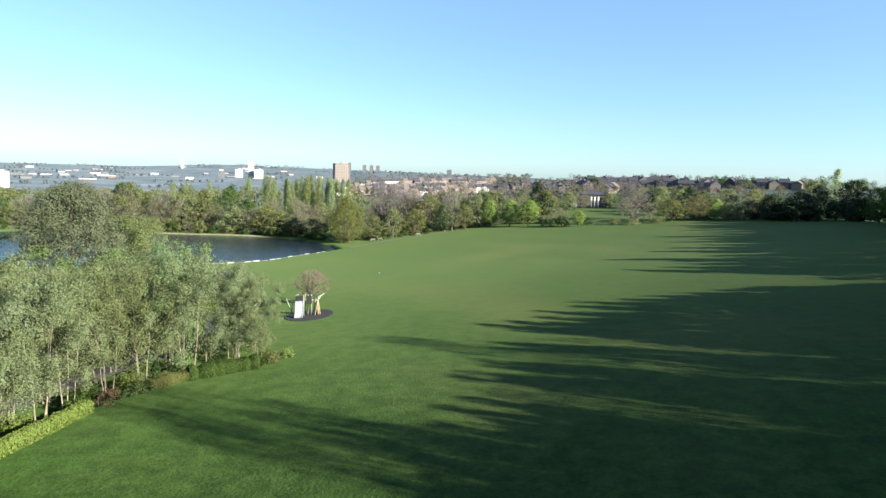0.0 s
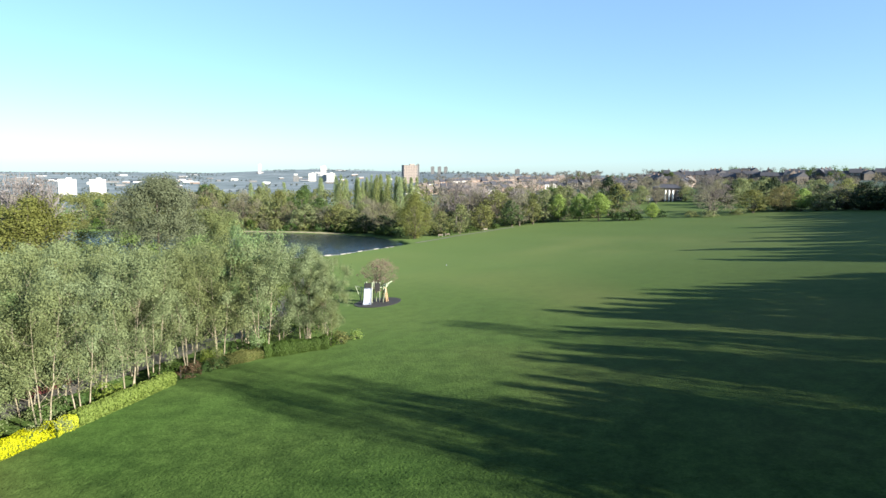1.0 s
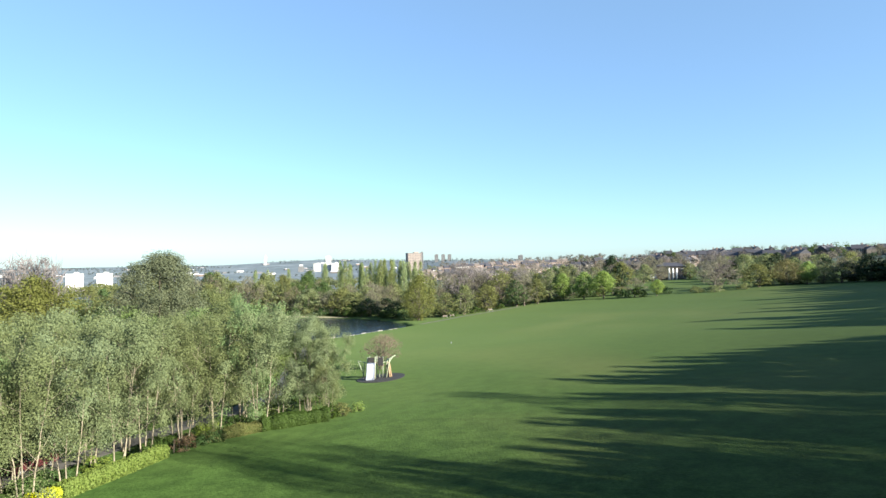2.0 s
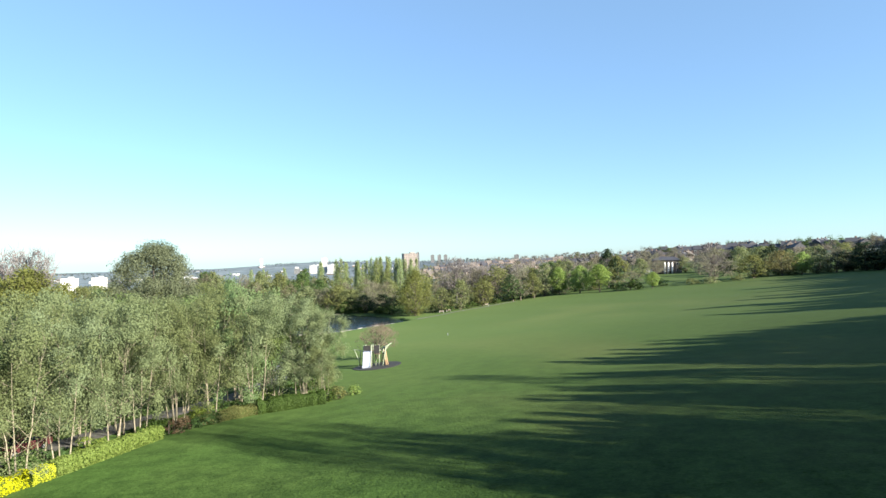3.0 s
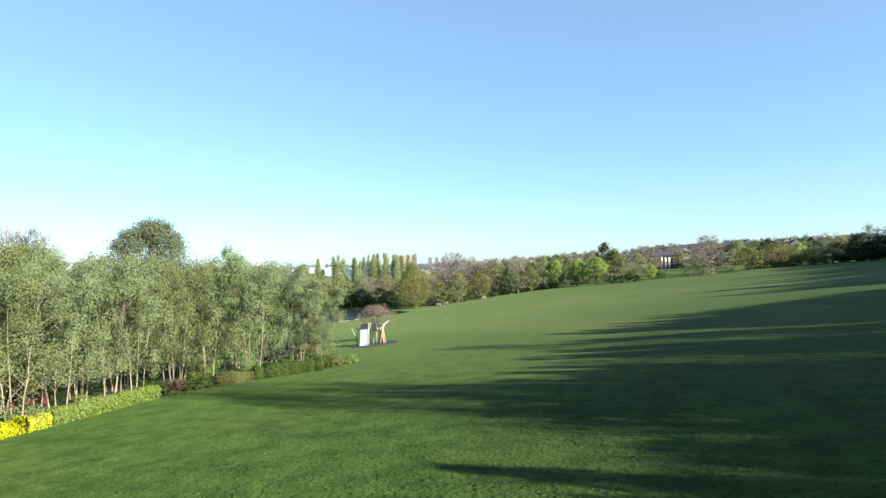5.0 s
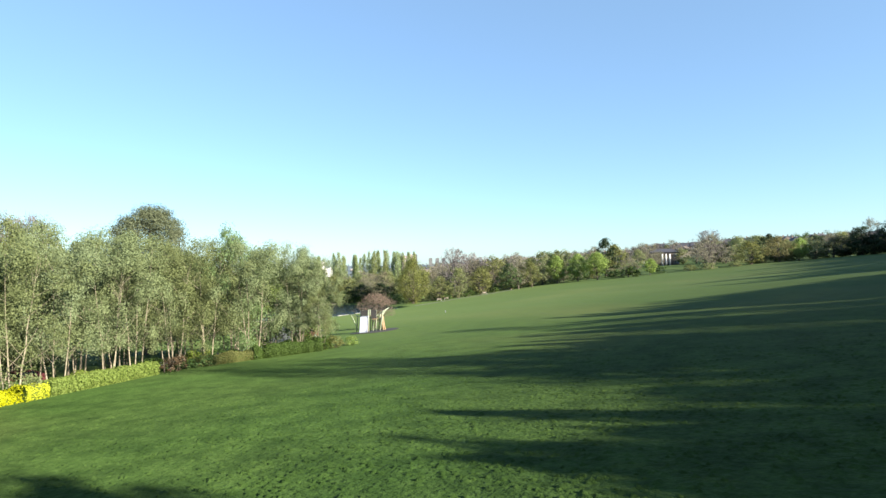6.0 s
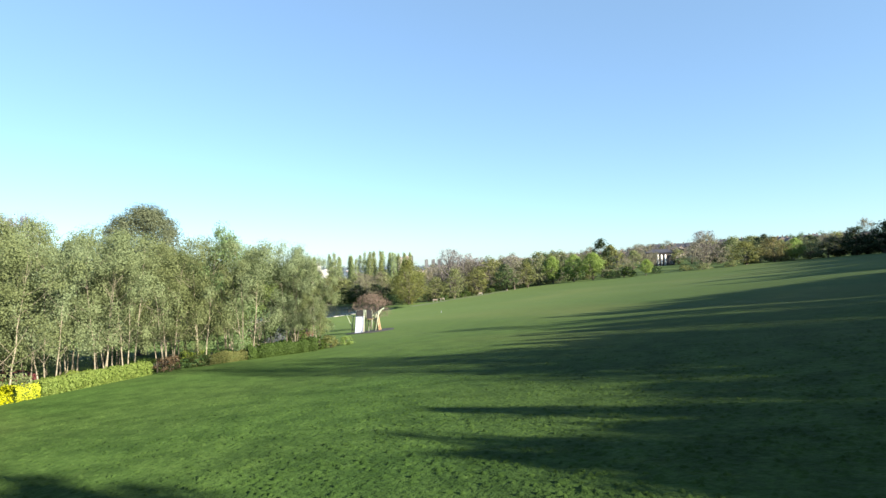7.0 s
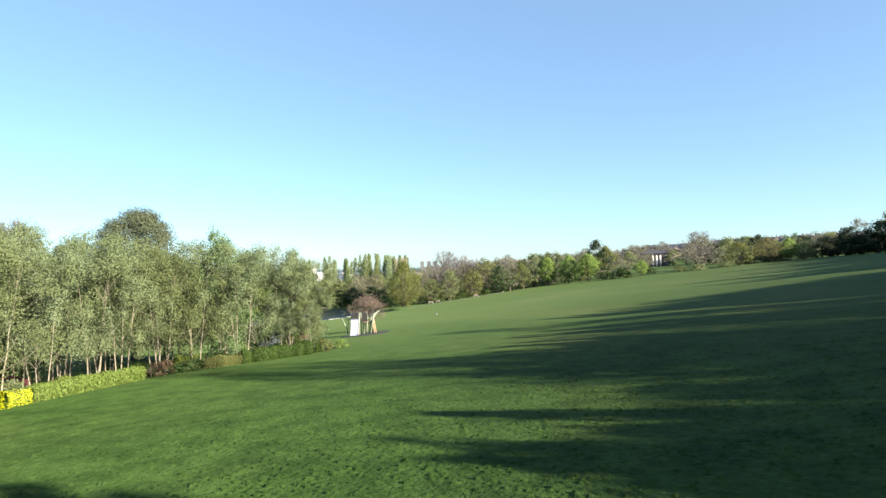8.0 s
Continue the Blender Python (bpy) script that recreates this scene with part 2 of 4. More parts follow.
GRASS = ground_material()
rings = np.r_[0.004, np.geomspace(1.5, 118, 110), np.arange(120, 262, 1.5), np.geomspace(264, 4900, 90)]
turns = np.radians(np.r_[np.arange(-180, -52, 4), np.arange(-52, 47, 0.42), np.arange(47, 180, 4)])
gr, ga = np.meshgrid(rings, turns, indexing="ij")
gx, gy = gr * np.sin(ga), gr * np.cos(ga)
gv = np.stack([gx, gy, ground_z(gx, gy)], -1).reshape(-1, 3)
nr, na = gr.shape
i0, j0 = np.meshgrid(np.arange(nr - 1), np.arange(na), indexing="ij")
j1 = (j0 + 1) % na
gf = np.stack([i0 * na + j0, (i0 + 1) * na + j0, (i0 + 1) * na + j1, i0 * na + j1], -1).reshape(-1, 4)[:, ::-1]
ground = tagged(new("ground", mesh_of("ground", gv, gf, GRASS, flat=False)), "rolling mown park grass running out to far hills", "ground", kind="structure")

water_m, wt, wp = mat("pond_water")
wp.inputs["Base Color"].default_value = (0.012, 0.022, 0.028, 1)
wp.inputs["Roughness"].default_value = 0.12
wp.inputs["IOR"].default_value = 1.33
wn = node(wt, "ShaderNodeTexNoise", scale=0.9, detail=3)
wg = wt.nodes.new("ShaderNodeNewGeometry")
wt.links.new(wg.outputs["Position"], wn.inputs["Vector"])
wb = wt.nodes.new("ShaderNodeBump")
wb.inputs["Strength"].default_value, wb.inputs["Distance"].default_value = 0.7, 0.25
wt.links.new(wn.outputs[0], wb.inputs["Height"])
wt.links.new(wb.outputs[0], wp.inputs["Normal"])
bm = bmesh.new()
cen = POND.mean(0)
bm.faces.new([bm.verts.new((*(cen + (q - cen) * 1.02), WATER_Z)) for q in POND])
me = bpy.data.meshes.new("water")
bm.to_mesh(me)
bm.free()
me.materials.append(water_m)
tagged(new("water", me), "still dark blue pond reflecting the sky", "pond", kind="structure")


# ---- trees ----
def tube(path, radii, sides=6):
    """Places and faces of a tapered tube along a path."""
    path = np.asarray(path, float)
    d = np.gradient(path, axis=0)
    d /= np.linalg.norm(d, axis=1, keepdims=True) + 1e-9
    ref = np.where(np.abs(d[:, 2:3]) > 0.9, [[1.0, 0, 0]], [[0, 0, 1.0]])
    u = np.cross(d, ref)
    u /= np.linalg.norm(u, axis=1, keepdims=True) + 1e-9
    v = np.cross(d, u)
    ang = np.arange(sides) * 2 * np.pi / sides
    ring = path[:, None] + np.asarray(radii)[:, None, None] * (u[:, None] * np.cos(ang)[None, :, None] + v[:, None] * np.sin(ang)[None, :, None])
    n = len(path)
    i, j = np.meshgrid(np.arange(n - 1), np.arange(sides), indexing="ij")
    k = (j + 1) % sides
    return ring.reshape(-1, 3), np.stack([i * sides + j, i * sides + k, (i + 1) * sides + k, (i + 1) * sides + j], -1).reshape(-1, 4)


def joined(pieces):
    vs, fs, n = [], [], 0
    for v, f in pieces:
        vs.append(v)
        fs.append(f + n)
        n += len(v)
    return np.concatenate(vs), np.concatenate(fs)


def leaves(rng, centres, radii, per, size, squash=0.8, spiky=0.0, out=None, fuzz=0.6, local=False, puff=0.55, hubs=None):
    """Leaf sprays scattered round the clump centres, as small three-cornered blades (or thin twigs where spiky)."""
    if not spiky:
        per, size = per * 2, size * 0.75
        out = out if out is None else np.repeat(out, 2, 0)
    n = len(centres) * per
    c, r = np.repeat(centres, per, 0), np.repeat(radii, per)[:, None]
    d = rng.normal(size=(n, 3))
    d /= np.maximum(1, np.linalg.norm(d, axis=1, keepdims=True) / 1.8)
    p = c + d * r * 0.52 * [1, 1, squash]
    if local:
        out = d / (np.linalg.norm(d, axis=1, keepdims=True) + 1e-9) + [0, 0, 0.4]
    elif hubs is not None:
        away = p - np.repeat(hubs, per, 0)
        out = away / (np.linalg.norm(away, axis=1, keepdims=True) + 1e-9) * 0.7 + d * 0.25 + [0, 0, 0.15]
    elif out is None:
        mid = centres.mean(0) * [1, 1, 0.8]
        out = (p - mid) / (np.abs(p - mid).max(0) + 1e-6) + d * 0.25
        out = out / (np.linalg.norm(out, axis=1, keepdims=True) + 1e-9)
        out = out * (1 - puff) + d / (np.linalg.norm(d, axis=1, keepdims=True) + 1e-9) * puff + [0, 0, 0.12]
    nrm = out + rng.normal(scale=fuzz, size=(n, 3))
    nrm /= np.linalg.norm(nrm, axis=1, keepdims=True)
    a = np.cross(nrm, rng.normal(size=(n, 3)))
    a /= np.linalg.norm(a, axis=1, keepdims=True) + 1e-9
    b = np.cross(nrm, a)
    s = size * rng.uniform(0.55, 1.25, (n, 1))
    if spiky:
        a = out + rng.normal(scale=0.6, size=(n, 3)) + [0, 0, 0.45]
        a /= np.linalg.norm(a, axis=1, keepdims=True)
        b = np.cross(a, rng.normal(size=(n, 3)))
        b /= np.linalg.norm(b, axis=1, keepdims=True) + 1e-9
        q = np.stack([p - a * s * spiky - b * s * 0.11, p - a * s * spiky + b * s * 0.11, p + a * s * spiky], 1)
    else:
        q = np.stack([p - a * s - b * s * 0.35, p + a * s - b * s * 0.35, p + b * s * 0.75 + nrm * s * 0.2], 1)
    return q.reshape(-1, 3), np.arange(n * q.shape[1]).reshape(n, -1)


def egg(h):
    return math.sin(math.pi * min(1, max(0, h)) ** 0.75) ** 0.7


def dome_shape(h):
    return math.sqrt(max(0, 1 - (h * 0.98) ** 2.2)) * (0.75 + 0.25 * min(1, h * 5))


def column(h):
    return (min(1, h * 5) ** 0.5) * (1 - h ** 2.5) ** 0.8 + 0.04


def mound(h):
    """A full crown, widest below its middle and rounded at the top."""
    h = min(1, max(0, h))
    return (1 - abs(h - 0.38) ** 2.2 / 0.62 ** 2.2 * (1.0 if h > 0.38 else 0.55)) ** 0.6 * 0.96 + 0.04


def tree_parts(seed, height, width, base, shape, clumps, clump_r, per, leaf, stems=1, trunk_r=0.16, lean=0.1, squash=0.8, spiky=0.0, inner=0.3, limbs=1.0, fuzz=0.4, plumes=0, hollow=None, bough=0.0):
    """Trunk mesh and crown mesh arrays of one tree, with its foot at the origin."""
    rng = np.random.default_rng(seed)
    stem_list = []
    for s in range(stems):
        a = rng.uniform(0, 2 * np.pi)
        foot = np.array([np.cos(a), np.sin(a), 0]) * (0.0 if stems == 1 else rng.uniform(0.2, 0.7))
        tilt = np.array([np.cos(a), np.sin(a), 0]) * lean * (0.5 if stems == 1 else 1.0)
        hs = np.linspace(-0.25, height * rng.uniform(0.72, 0.9), 9)
        wob = np.cumsum(rng.normal(scale=0.034 * height / 9, size=(9, 3)), 0) * [1, 1, 0]
        path = foot + np.stack([np.zeros(9), np.zeros(9), hs], 1) + tilt * hs[:, None] + wob
        stem_list.append(path)
    pieces = []
    for path in stem_list:
        r = trunk_r * (0.7 if stems > 1 else 1.0) * (0.1 + 0.9 * np.linspace(1, 0, 9) ** 1.4)
        r[0] *= 1.5
        pieces.append(tube(path, r, 7))
    h = rng.uniform(0, 1, clumps) ** 0.9
    ang = rng.uniform(0, 2 * np.pi, clumps)
    rad = np.array([shape(v) for v in h]) * width / 2 * np.sqrt(rng.uniform(inner, 1, clumps)) * rng.uniform(0.85, 1.12, clumps)
    cz = height * (base + (1 - base) * h * 0.95)
    stem = rng.integers(0, stems, clumps)
    cen = np.stack([np.cos(ang) * rad, np.sin(ang) * rad, cz], 1)
    for k in range(stems):
        at = stem_list[k]
        cen[stem == k, 0] += np.interp(cz[stem == k], at[:, 2], at[:, 0])
        cen[stem == k, 1] += np.interp(cz[stem == k], at[:, 2], at[:, 1])
    radii = clump_r * rng.uniform(0.6, 1.3, clumps)
    hubs = None
    if plumes:
        # rising boughs, each with a plume of sprays along it
        k = clumps // plumes
        rows, hubs = [], []
        for q in range(plumes):
            at = stem_list[q % stems]
            v = ((q + rng.uniform(0.1, 0.9)) / plumes) ** 0.85
            turn, out = q * 2.4 + rng.uniform(-0.5, 0.5), shape(v) * width / 2 * rng.uniform(0.4 if bough else 0.55, 1.08)
            z1 = height * (base + (1 - base) * v)
            z0 = min(at[-1, 2] * 0.97, max(height * base * 0.7, z1 - out * rng.uniform(0.5, 1.2) - 0.6))
            s = np.array([np.interp(z0, at[:, 2], at[:, 0]), np.interp(z0, at[:, 2], at[:, 1]), z0])
            e = np.array([np.interp(z1, at[:, 2], at[:, 0]) + np.cos(turn) * out, np.interp(z1, at[:, 2], at[:, 1]) + np.sin(turn) * out, z1])
            mid = s + (e - s) * [0.62, 0.62, 0.38] + rng.normal(scale=0.12, size=3)
            t = np.linspace(0, 1, 6)[:, None]
            path = (1 - t) ** 2 * s + 2 * t * (1 - t) * mid + t * t * e
            r0 = trunk_r * 0.22 * (1 - 0.6 * z0 / height)
            pieces.append(tube(path, np.linspace(r0, r0 * 0.2, 6), 4))
            if bough:
                size = bough * rng.uniform(0.7, 1.25) * (1.15 - 0.35 * v)
                off = rng.normal(size=(k, 3))
                off *= rng.uniform(0.35, 1.0, (k, 1)) / (np.linalg.norm(off, axis=1, keepdims=True) + 1e-9)
                rows.append(e + [0, 0, -0.4 * size] + off * size * [1.05, 1.05, 0.72])
                hubs.append(np.tile(e + [0, 0, -0.6 * size], (k, 1)))
                continue
            t = np.linspace(0.22, 1.0, k)[:, None]
            rows.append((1 - t) ** 2 * s + 2 * t * (1 - t) * mid + t * t * e + rng.normal(scale=1, size=(k, 3)) * clump_r * 0.45 * (1.15 - 0.7 * t))
        cen = np.concatenate(rows)
        hubs = np.concatenate(hubs) if bough else None
        radii = clump_r * rng.uniform(0.6, 1.2, len(cen)) * np.tile(np.linspace(1.15, 0.6, k), plumes)
        limbs = 0
    if hollow:
        open_at = np.linalg.norm(cen - np.array(hollow[0]), axis=1) > hollow[1]
        cen, radii, limbs = cen[open_at], radii[open_at], 0
    for q in range(int(clumps * limbs)):
        at = stem_list[stem[q]]
        z0 = max(height * base * rng.uniform(0.5, 1.5), cen[q, 2] - rad[q] * rng.uniform(1.1, 2.0) - 0.4)
        z0 = min(z0, at[-1, 2] * 0.98)
        s = np.array([np.interp(z0, at[:, 2], at[:, 0]), np.interp(z0, at[:, 2], at[:, 1]), z0])
        e = cen[q]
        mid = (s + e) / 2 + np.array([0, 0, -0.08 * rad[q]]) + rng.normal(scale=0.06 * (rad[q] + 0.3), size=3)
        t = np.linspace(0, 1, 5)[:, None]
        path = (1 - t) ** 2 * s + 2 * t * (1 - t) * mid + t * t * e
        r0 = trunk_r * 0.32 * (1 - 0.6 * z0 / height)
        pieces.append(tube(path, np.linspace(r0, r0 * 0.2, 5), 4))
    return joined(pieces), leaves(rng, cen, radii, per, leaf, squash, spiky, fuzz=fuzz, hubs=hubs)


TEMPLATES, USED = {}, {}
HOLLOW = ((2.6, -6.3, 12.6), 2.0)  # a dark gap in the face of the big domed crown


def template(kind, variants, leafmat, bark, **kw):
    rows = []
    for s in range(variants):
        (tv, tf), (lv, lf) = tree_parts(101 + 37 * s + len(TEMPLATES) * 1000, **kw)
        rows.append((mesh_of("trunk", tv, tf, bark, flat=False), mesh_of("crown", lv, lf, leafmat)))
    TEMPLATES[kind] = (rows, kw["height"], kw["width"])


template("birch", 5, LEAF["birch"], BARK_PALE, height=11, width=6.8, base=0.28, shape=mound, clumps=208, clump_r=0.92, per=46, leaf=0.096, stems=3, trunk_r=0.105, lean=0.12, plumes=26, fuzz=0.4, squash=0.85, bough=1.3)
template("birch_back", 4, LEAF["birch"], BARK_PALE, height=11, width=6.8, base=0.26, shape=mound, clumps=144, clump_r=1.0, per=20, leaf=0.155, stems=2, trunk_r=0.1, lean=0.1, plumes=18, fuzz=0.4, squash=0.85, bough=1.5)
template("birch_green", 2, LEAF["fresh"], BARK_PALE, height=9, width=5.8, base=0.10, shape=mound, clumps=154, clump_r=0.85, per=38, leaf=0.112, stems=3, trunk_r=0.1, lean=0.1, plumes=22, fuzz=0.4, squash=0.85, bough=1.2)
template("lime", 3, LEAF["lime"], BARK_DARK, height=10, width=8, base=0.2, shape=egg, clumps=130, clump_r=1.1, per=22, leaf=0.28, trunk_r=0.24, limbs=0.3)
template("green", 3, LEAF["green"], BARK_DARK, height=12, width=9, base=0.1, shape=egg, clumps=100, clump_r=1.25, per=15, leaf=0.37, trunk_r=0.28, limbs=0.2)
template("olive", 4, LEAF["olive"], BARK_DARK, height=12, width=9, base=0.08, shape=egg, clumps=105, clump_r=1.2, per=11, leaf=0.40, stems=2, trunk_r=0.25, lean=0.08, limbs=0.25)
template("willow", 2, LEAF["yellow"], BARK_DARK, height=16, width=13, base=0.05, shape=egg, clumps=220, clump_r=1.3, per=26, leaf=0.27, trunk_r=0.4, squash=1.6, limbs=0.25)
template("dome", 1, LEAF["dome"], BARK_DARK, height=19, width=15, base=0.12, shape=dome_shape, clumps=430, clump_r=1.25, per=88, leaf=0.15, trunk_r=0.55, inner=0.2, limbs=0.15, fuzz=0.3, hollow=HOLLOW)
template("big_olive", 2, LEAF["yellow"], BARK_DARK, height=17, width=15, base=0.1, shape=egg, clumps=560, clump_r=1.5, per=44, leaf=0.17, stems=3, trunk_r=0.4, plumes=70, fuzz=0.4, lean=0.06)
template("dark", 3, LEAF["dark"], BARK_DARK, height=14, width=9, base=0.05, shape=egg, clumps=80, clump_r=1.4, per=14, leaf=0.44, trunk_r=0.3, limbs=0.2)
template("poplar", 3, LEAF["poplar"], BARK_DARK, height=28, width=4.6, base=0.06, shape=column, clumps=130, clump_r=0.95, per=9, leaf=0.4, trunk_r=0.3, squash=2.2, limbs=0.1)
template("orange", 2, LEAF["orange"], BARK_DARK, height=14, width=15, base=0.12, shape=egg, clumps=150, clump_r=1.4, per=24, leaf=0.28, trunk_r=0.35, limbs=0.25)
template("brown", 4, LEAF["brown"], BARK_DARK, height=14, width=12, base=0.12, shape=egg, clumps=115, clump_r=1.4, per=12, leaf=0.60, trunk_r=0.32, spiky=1.1, limbs=0.22)
template("bare", 2, LEAF["twig"], BARK_GREY, height=20, width=16, base=0.28, shape=dome_shape, clumps=150, clump_r=1.4, per=15, leaf=0.55, trunk_r=0.5, spiky=1.3, limbs=0.8, inner=0.15)
template("thin", 1, LEAF["twig"], BARK_DARK, height=20, width=16, base=0.35, shape=dome_shape, clumps=90, clump_r=1.6, per=9, leaf=0.6, trunk_r=0.22, spiky=1.3, limbs=0.4, inner=0.1)
template("rust", 1, LEAF["rust"], BARK_DARK, height=6, width=7, base=0.32, shape=dome_shape, clumps=150, clump_r=0.6, per=30, leaf=0.2, trunk_r=0.16, stems=2, lean=0.15, spiky=0.8, limbs=0.4)
template("belt", 3, LEAF["belt"], BARK_DARK, height=14, width=9, base=0.04, shape=egg, clumps=56, clump_r=1.5, per=8, leaf=0.70, trunk_r=0.3, limbs=0.15)
WORDS = {
    "birch": ("birch_tree", "multi-stemmed birch with pale trunks and silvery spring leaves", "birch"),
    "birch_green": ("young_tree", "low leafy tree with fresh green leaves among birches", "tree"),
    "birch_back": ("birch_tree", "birch with silvery spring leaves inside the grove", "birch"),
    "belt": ("park_tree", "tall leafy tree in the belt above the field", "tree"),
    "lime": ("lime_tree", "rounded tree with bright fresh green leaves", "tree"),
    "green": ("park_tree", "broad leafy park tree with mid-green leaves", "tree"),
    "olive": ("park_tree", "olive-green park tree coming into leaf", "tree"),
    "willow": ("willow_tree", "large yellow-green drooping willow by the pond", "willow"),
    "dome": ("holm_oak", "big domed grey-green evergreen oak", "oak tree"),
    "big_olive": ("park_tree", "large yellow-olive tree behind the birch grove", "tree"),
    "dark": ("evergreen_tree", "dense dark evergreen tree", "evergreen"),
    "poplar": ("poplar_tree", "tall narrow yellow-green poplar in a row", "poplar"),
    "orange": ("copper_tree", "broad tree with golden-orange spring leaves", "tree"),
    "brown": ("bare_tree", "nearly bare brown tree with budding twigs", "bare tree"),
    "bare": ("bare_tree", "tall bare tree with fine grey-brown twigs", "bare tree"),
    "thin": ("bare_tree", "slender bare tree with sparse twigs", "bare tree"),
    "rust": ("cherry_tree", "small round tree with reddish-brown buds beside the playground", "tree"),
}


def plant(kind, x, y, height, width, group="", turn=None, label="", tilt=0.0):
    rows, h0, w0 = TEMPLATES[kind]
    n = USED.get(kind, 0)
    USED[kind] = n + 1
    name, words, cat = WORDS[kind]
    root = new(name)
    root.empty_display_size = 0.5
    turn = turn if turn is not None else (n * 137.5) % 360
    root.matrix_world = Matrix.LocRotScale((x, y, gz(x, y)), Euler((0, radians(tilt), radians(turn))), (width / w0, width / w0, height / h0))
    for me in rows[n % len(rows)]:
        ob = new(me.name.split(".")[0], me)
        ob.parent = root
    return tagged(root, label or words, cat, group)


rng = random.Random(7)

# the birch grove behind the hedge
EDGE = np.array([(-35.4, 18), (-34.9, 24), (-32.9, 40), (-31.6, 50), (-29.9, 55), (-27.2, 58.6), (-24, 60.6), (-20.9, 62.2)])
run = np.r_[0, np.cumsum(np.linalg.norm(np.diff(EDGE, axis=0), axis=1))]


def grove_top(x, y):
    """Tree height over the grove: taller towards its middle and back, lower at the outer edge and the far end."""
    bearing, away = math.degrees(math.atan2(x, y)), math.hypot(x, y)
    tall = float(np.interp(bearing, [-43, -39, -33, -29, -26.5, -23.5, -20.4, -18.2, -16.5], [13.8, 13.8, 13.2, 12.4, 13.0, 12.8, 12.2, 10.6, 8.0]))
    return min(tall, 0.235 * away + 0.6)


for v in range(7):
    for k in range(13):
        u = (k + 0.5 * (v % 2)) / 12.5
        at = u * run[-1]
        if (v > 3 and u > 0.72) or (v > 1 and u > 0.93):
            continue
        e0, e1 = [np.array([np.interp(q, run, EDGE[:, 0]), np.interp(q, run, EDGE[:, 1])]) for q in (at - 1.5, at + 1.5)]
        d = (e1 - e0) / (np.linalg.norm(e1 - e0) + 1e-9)
        x, y = (e0 + e1) / 2 + np.array([-d[1], d[0]]) * (1.9 + v * 4.3 + rng.uniform(-0.5, 0.8)) + d * rng.uniform(-1.0, 1.0)
        bearing = math.degrees(math.atan2(x, y))
        if bearing > -19.3:
            continue
        kind = "birch_green" if rng.random() < 0.12 else ("birch" if v < 2 else "birch_back")
        plant(kind, x, y, grove_top(x, y) * rng.uniform(0.86, 1.02) * (0.88 if kind == "birch_green" else 1), rng.uniform(6.0, 8.0) * (0.72 if bearing > -22 else 1), "birch grove")
for x, y, tall, w in ((-21.8, 63.6, 10.2, 4.6), (-24.2, 65.2, 11.4, 5.2), (-21.0, 63.4, 7.2, 3.4)):
    plant("birch", x, y, tall, w, "birch grove")
for x, y, tall, w in ((-30.0, 61.5, 14.2, 5.6), (-41.2, 73.2, 13.2, 8.0), (-48.5, 66, 13.4, 8.5), (-32.5, 73.5, 13.2, 7.5)):
    plant("birch_green", x, y, tall, w, "birch grove", label="full-crowned green tree at the back of the grove")

plant("dome", -53.2, 81, 22.0, 16)
plant("big_olive", -73.4, 79, 19.4, 22)
plant("bare", -74, 83, 23.4, 14, label="tall half-bare tree with fine twigs behind the grove")
plant("bare", -80, 86, 23.0, 14, label="tall half-bare tree with fine twigs behind the grove")
plant("big_olive", -63, 117, 16.6, 19, label="rounded yellow-green tree on the bank of the pond")
plant("rust", -24.7, 101.5, 6.2, 7.0)

# the edge of the park across the field
FRONT = [("willow", -37, 217, 16.8, 13.5), ("olive", -28, 224, 9.3, 8.7), ("olive", -21, 226, 11.8, 8.0), ("olive", -13, 234, 11.2, 9.0),
         ("green", -1, 241, 10.6, 10.2), ("olive", 8, 243, 10.4, 8.0), ("olive", 12, 247, 14, 9.3), ("lime", 18, 245, 11.0, 8.4),
         ("lime", 26, 243, 11.0, 9.0), ("lime", 33, 238, 10.8, 9.4), ("dark", 40, 262, 16.5, 11), ("brown", 44, 234, 7.6, 9.0),
         ("lime", 51, 229, 6.2, 5.4), ("brown", 74, 231, 12.8, 16), ("olive", 90, 235, 8.8, 12.5), ("orange", 100, 236, 9.8, 14),
         ("lime", 106, 234, 8.4, 7.0), ("olive", 111, 233, 7.2, 10), ("brown", 116, 230, 9.2, 12.3), ("dark", 122, 223, 10.4, 11), ("dark", 128, 218, 11.4, 13)]
for row in FRONT:
    plant(*row, "trees along the field")
for k, x in enumerate((-149, -143, -129, -109, -107)):
    plant("poplar", x, 318 + (k * 7) % 9, 18.5 if k < 3 else 21.5, 3.8, "row of poplars")
for k in range(21):
    plant("poplar", -98.5 + 1.7 * k + rng.uniform(-1.1, 1.1), 316 + rng.uniform(0, 12), rng.uniform(19.5, 24.2), rng.uniform(3.0, 4.8), "row of poplars")
for k, x in enumerate((-61.8, -59.4, -57.0, -54.6, -60.4, -56.2)):
    plant("poplar", x, 316 + (k * 5) % 8, 22.4 + (k * 3) % 3 * 0.7, 3.8, "row of poplars")
plant("bare", -26, 266, 21.5, 17)
plant("bare", -19, 270, 18.5, 15)
plant("bare", -14, 272, 16, 13)
plant("bare", 2, 276, 14.5, 13)
plant("bare", 79, 252, 15.5, 15)
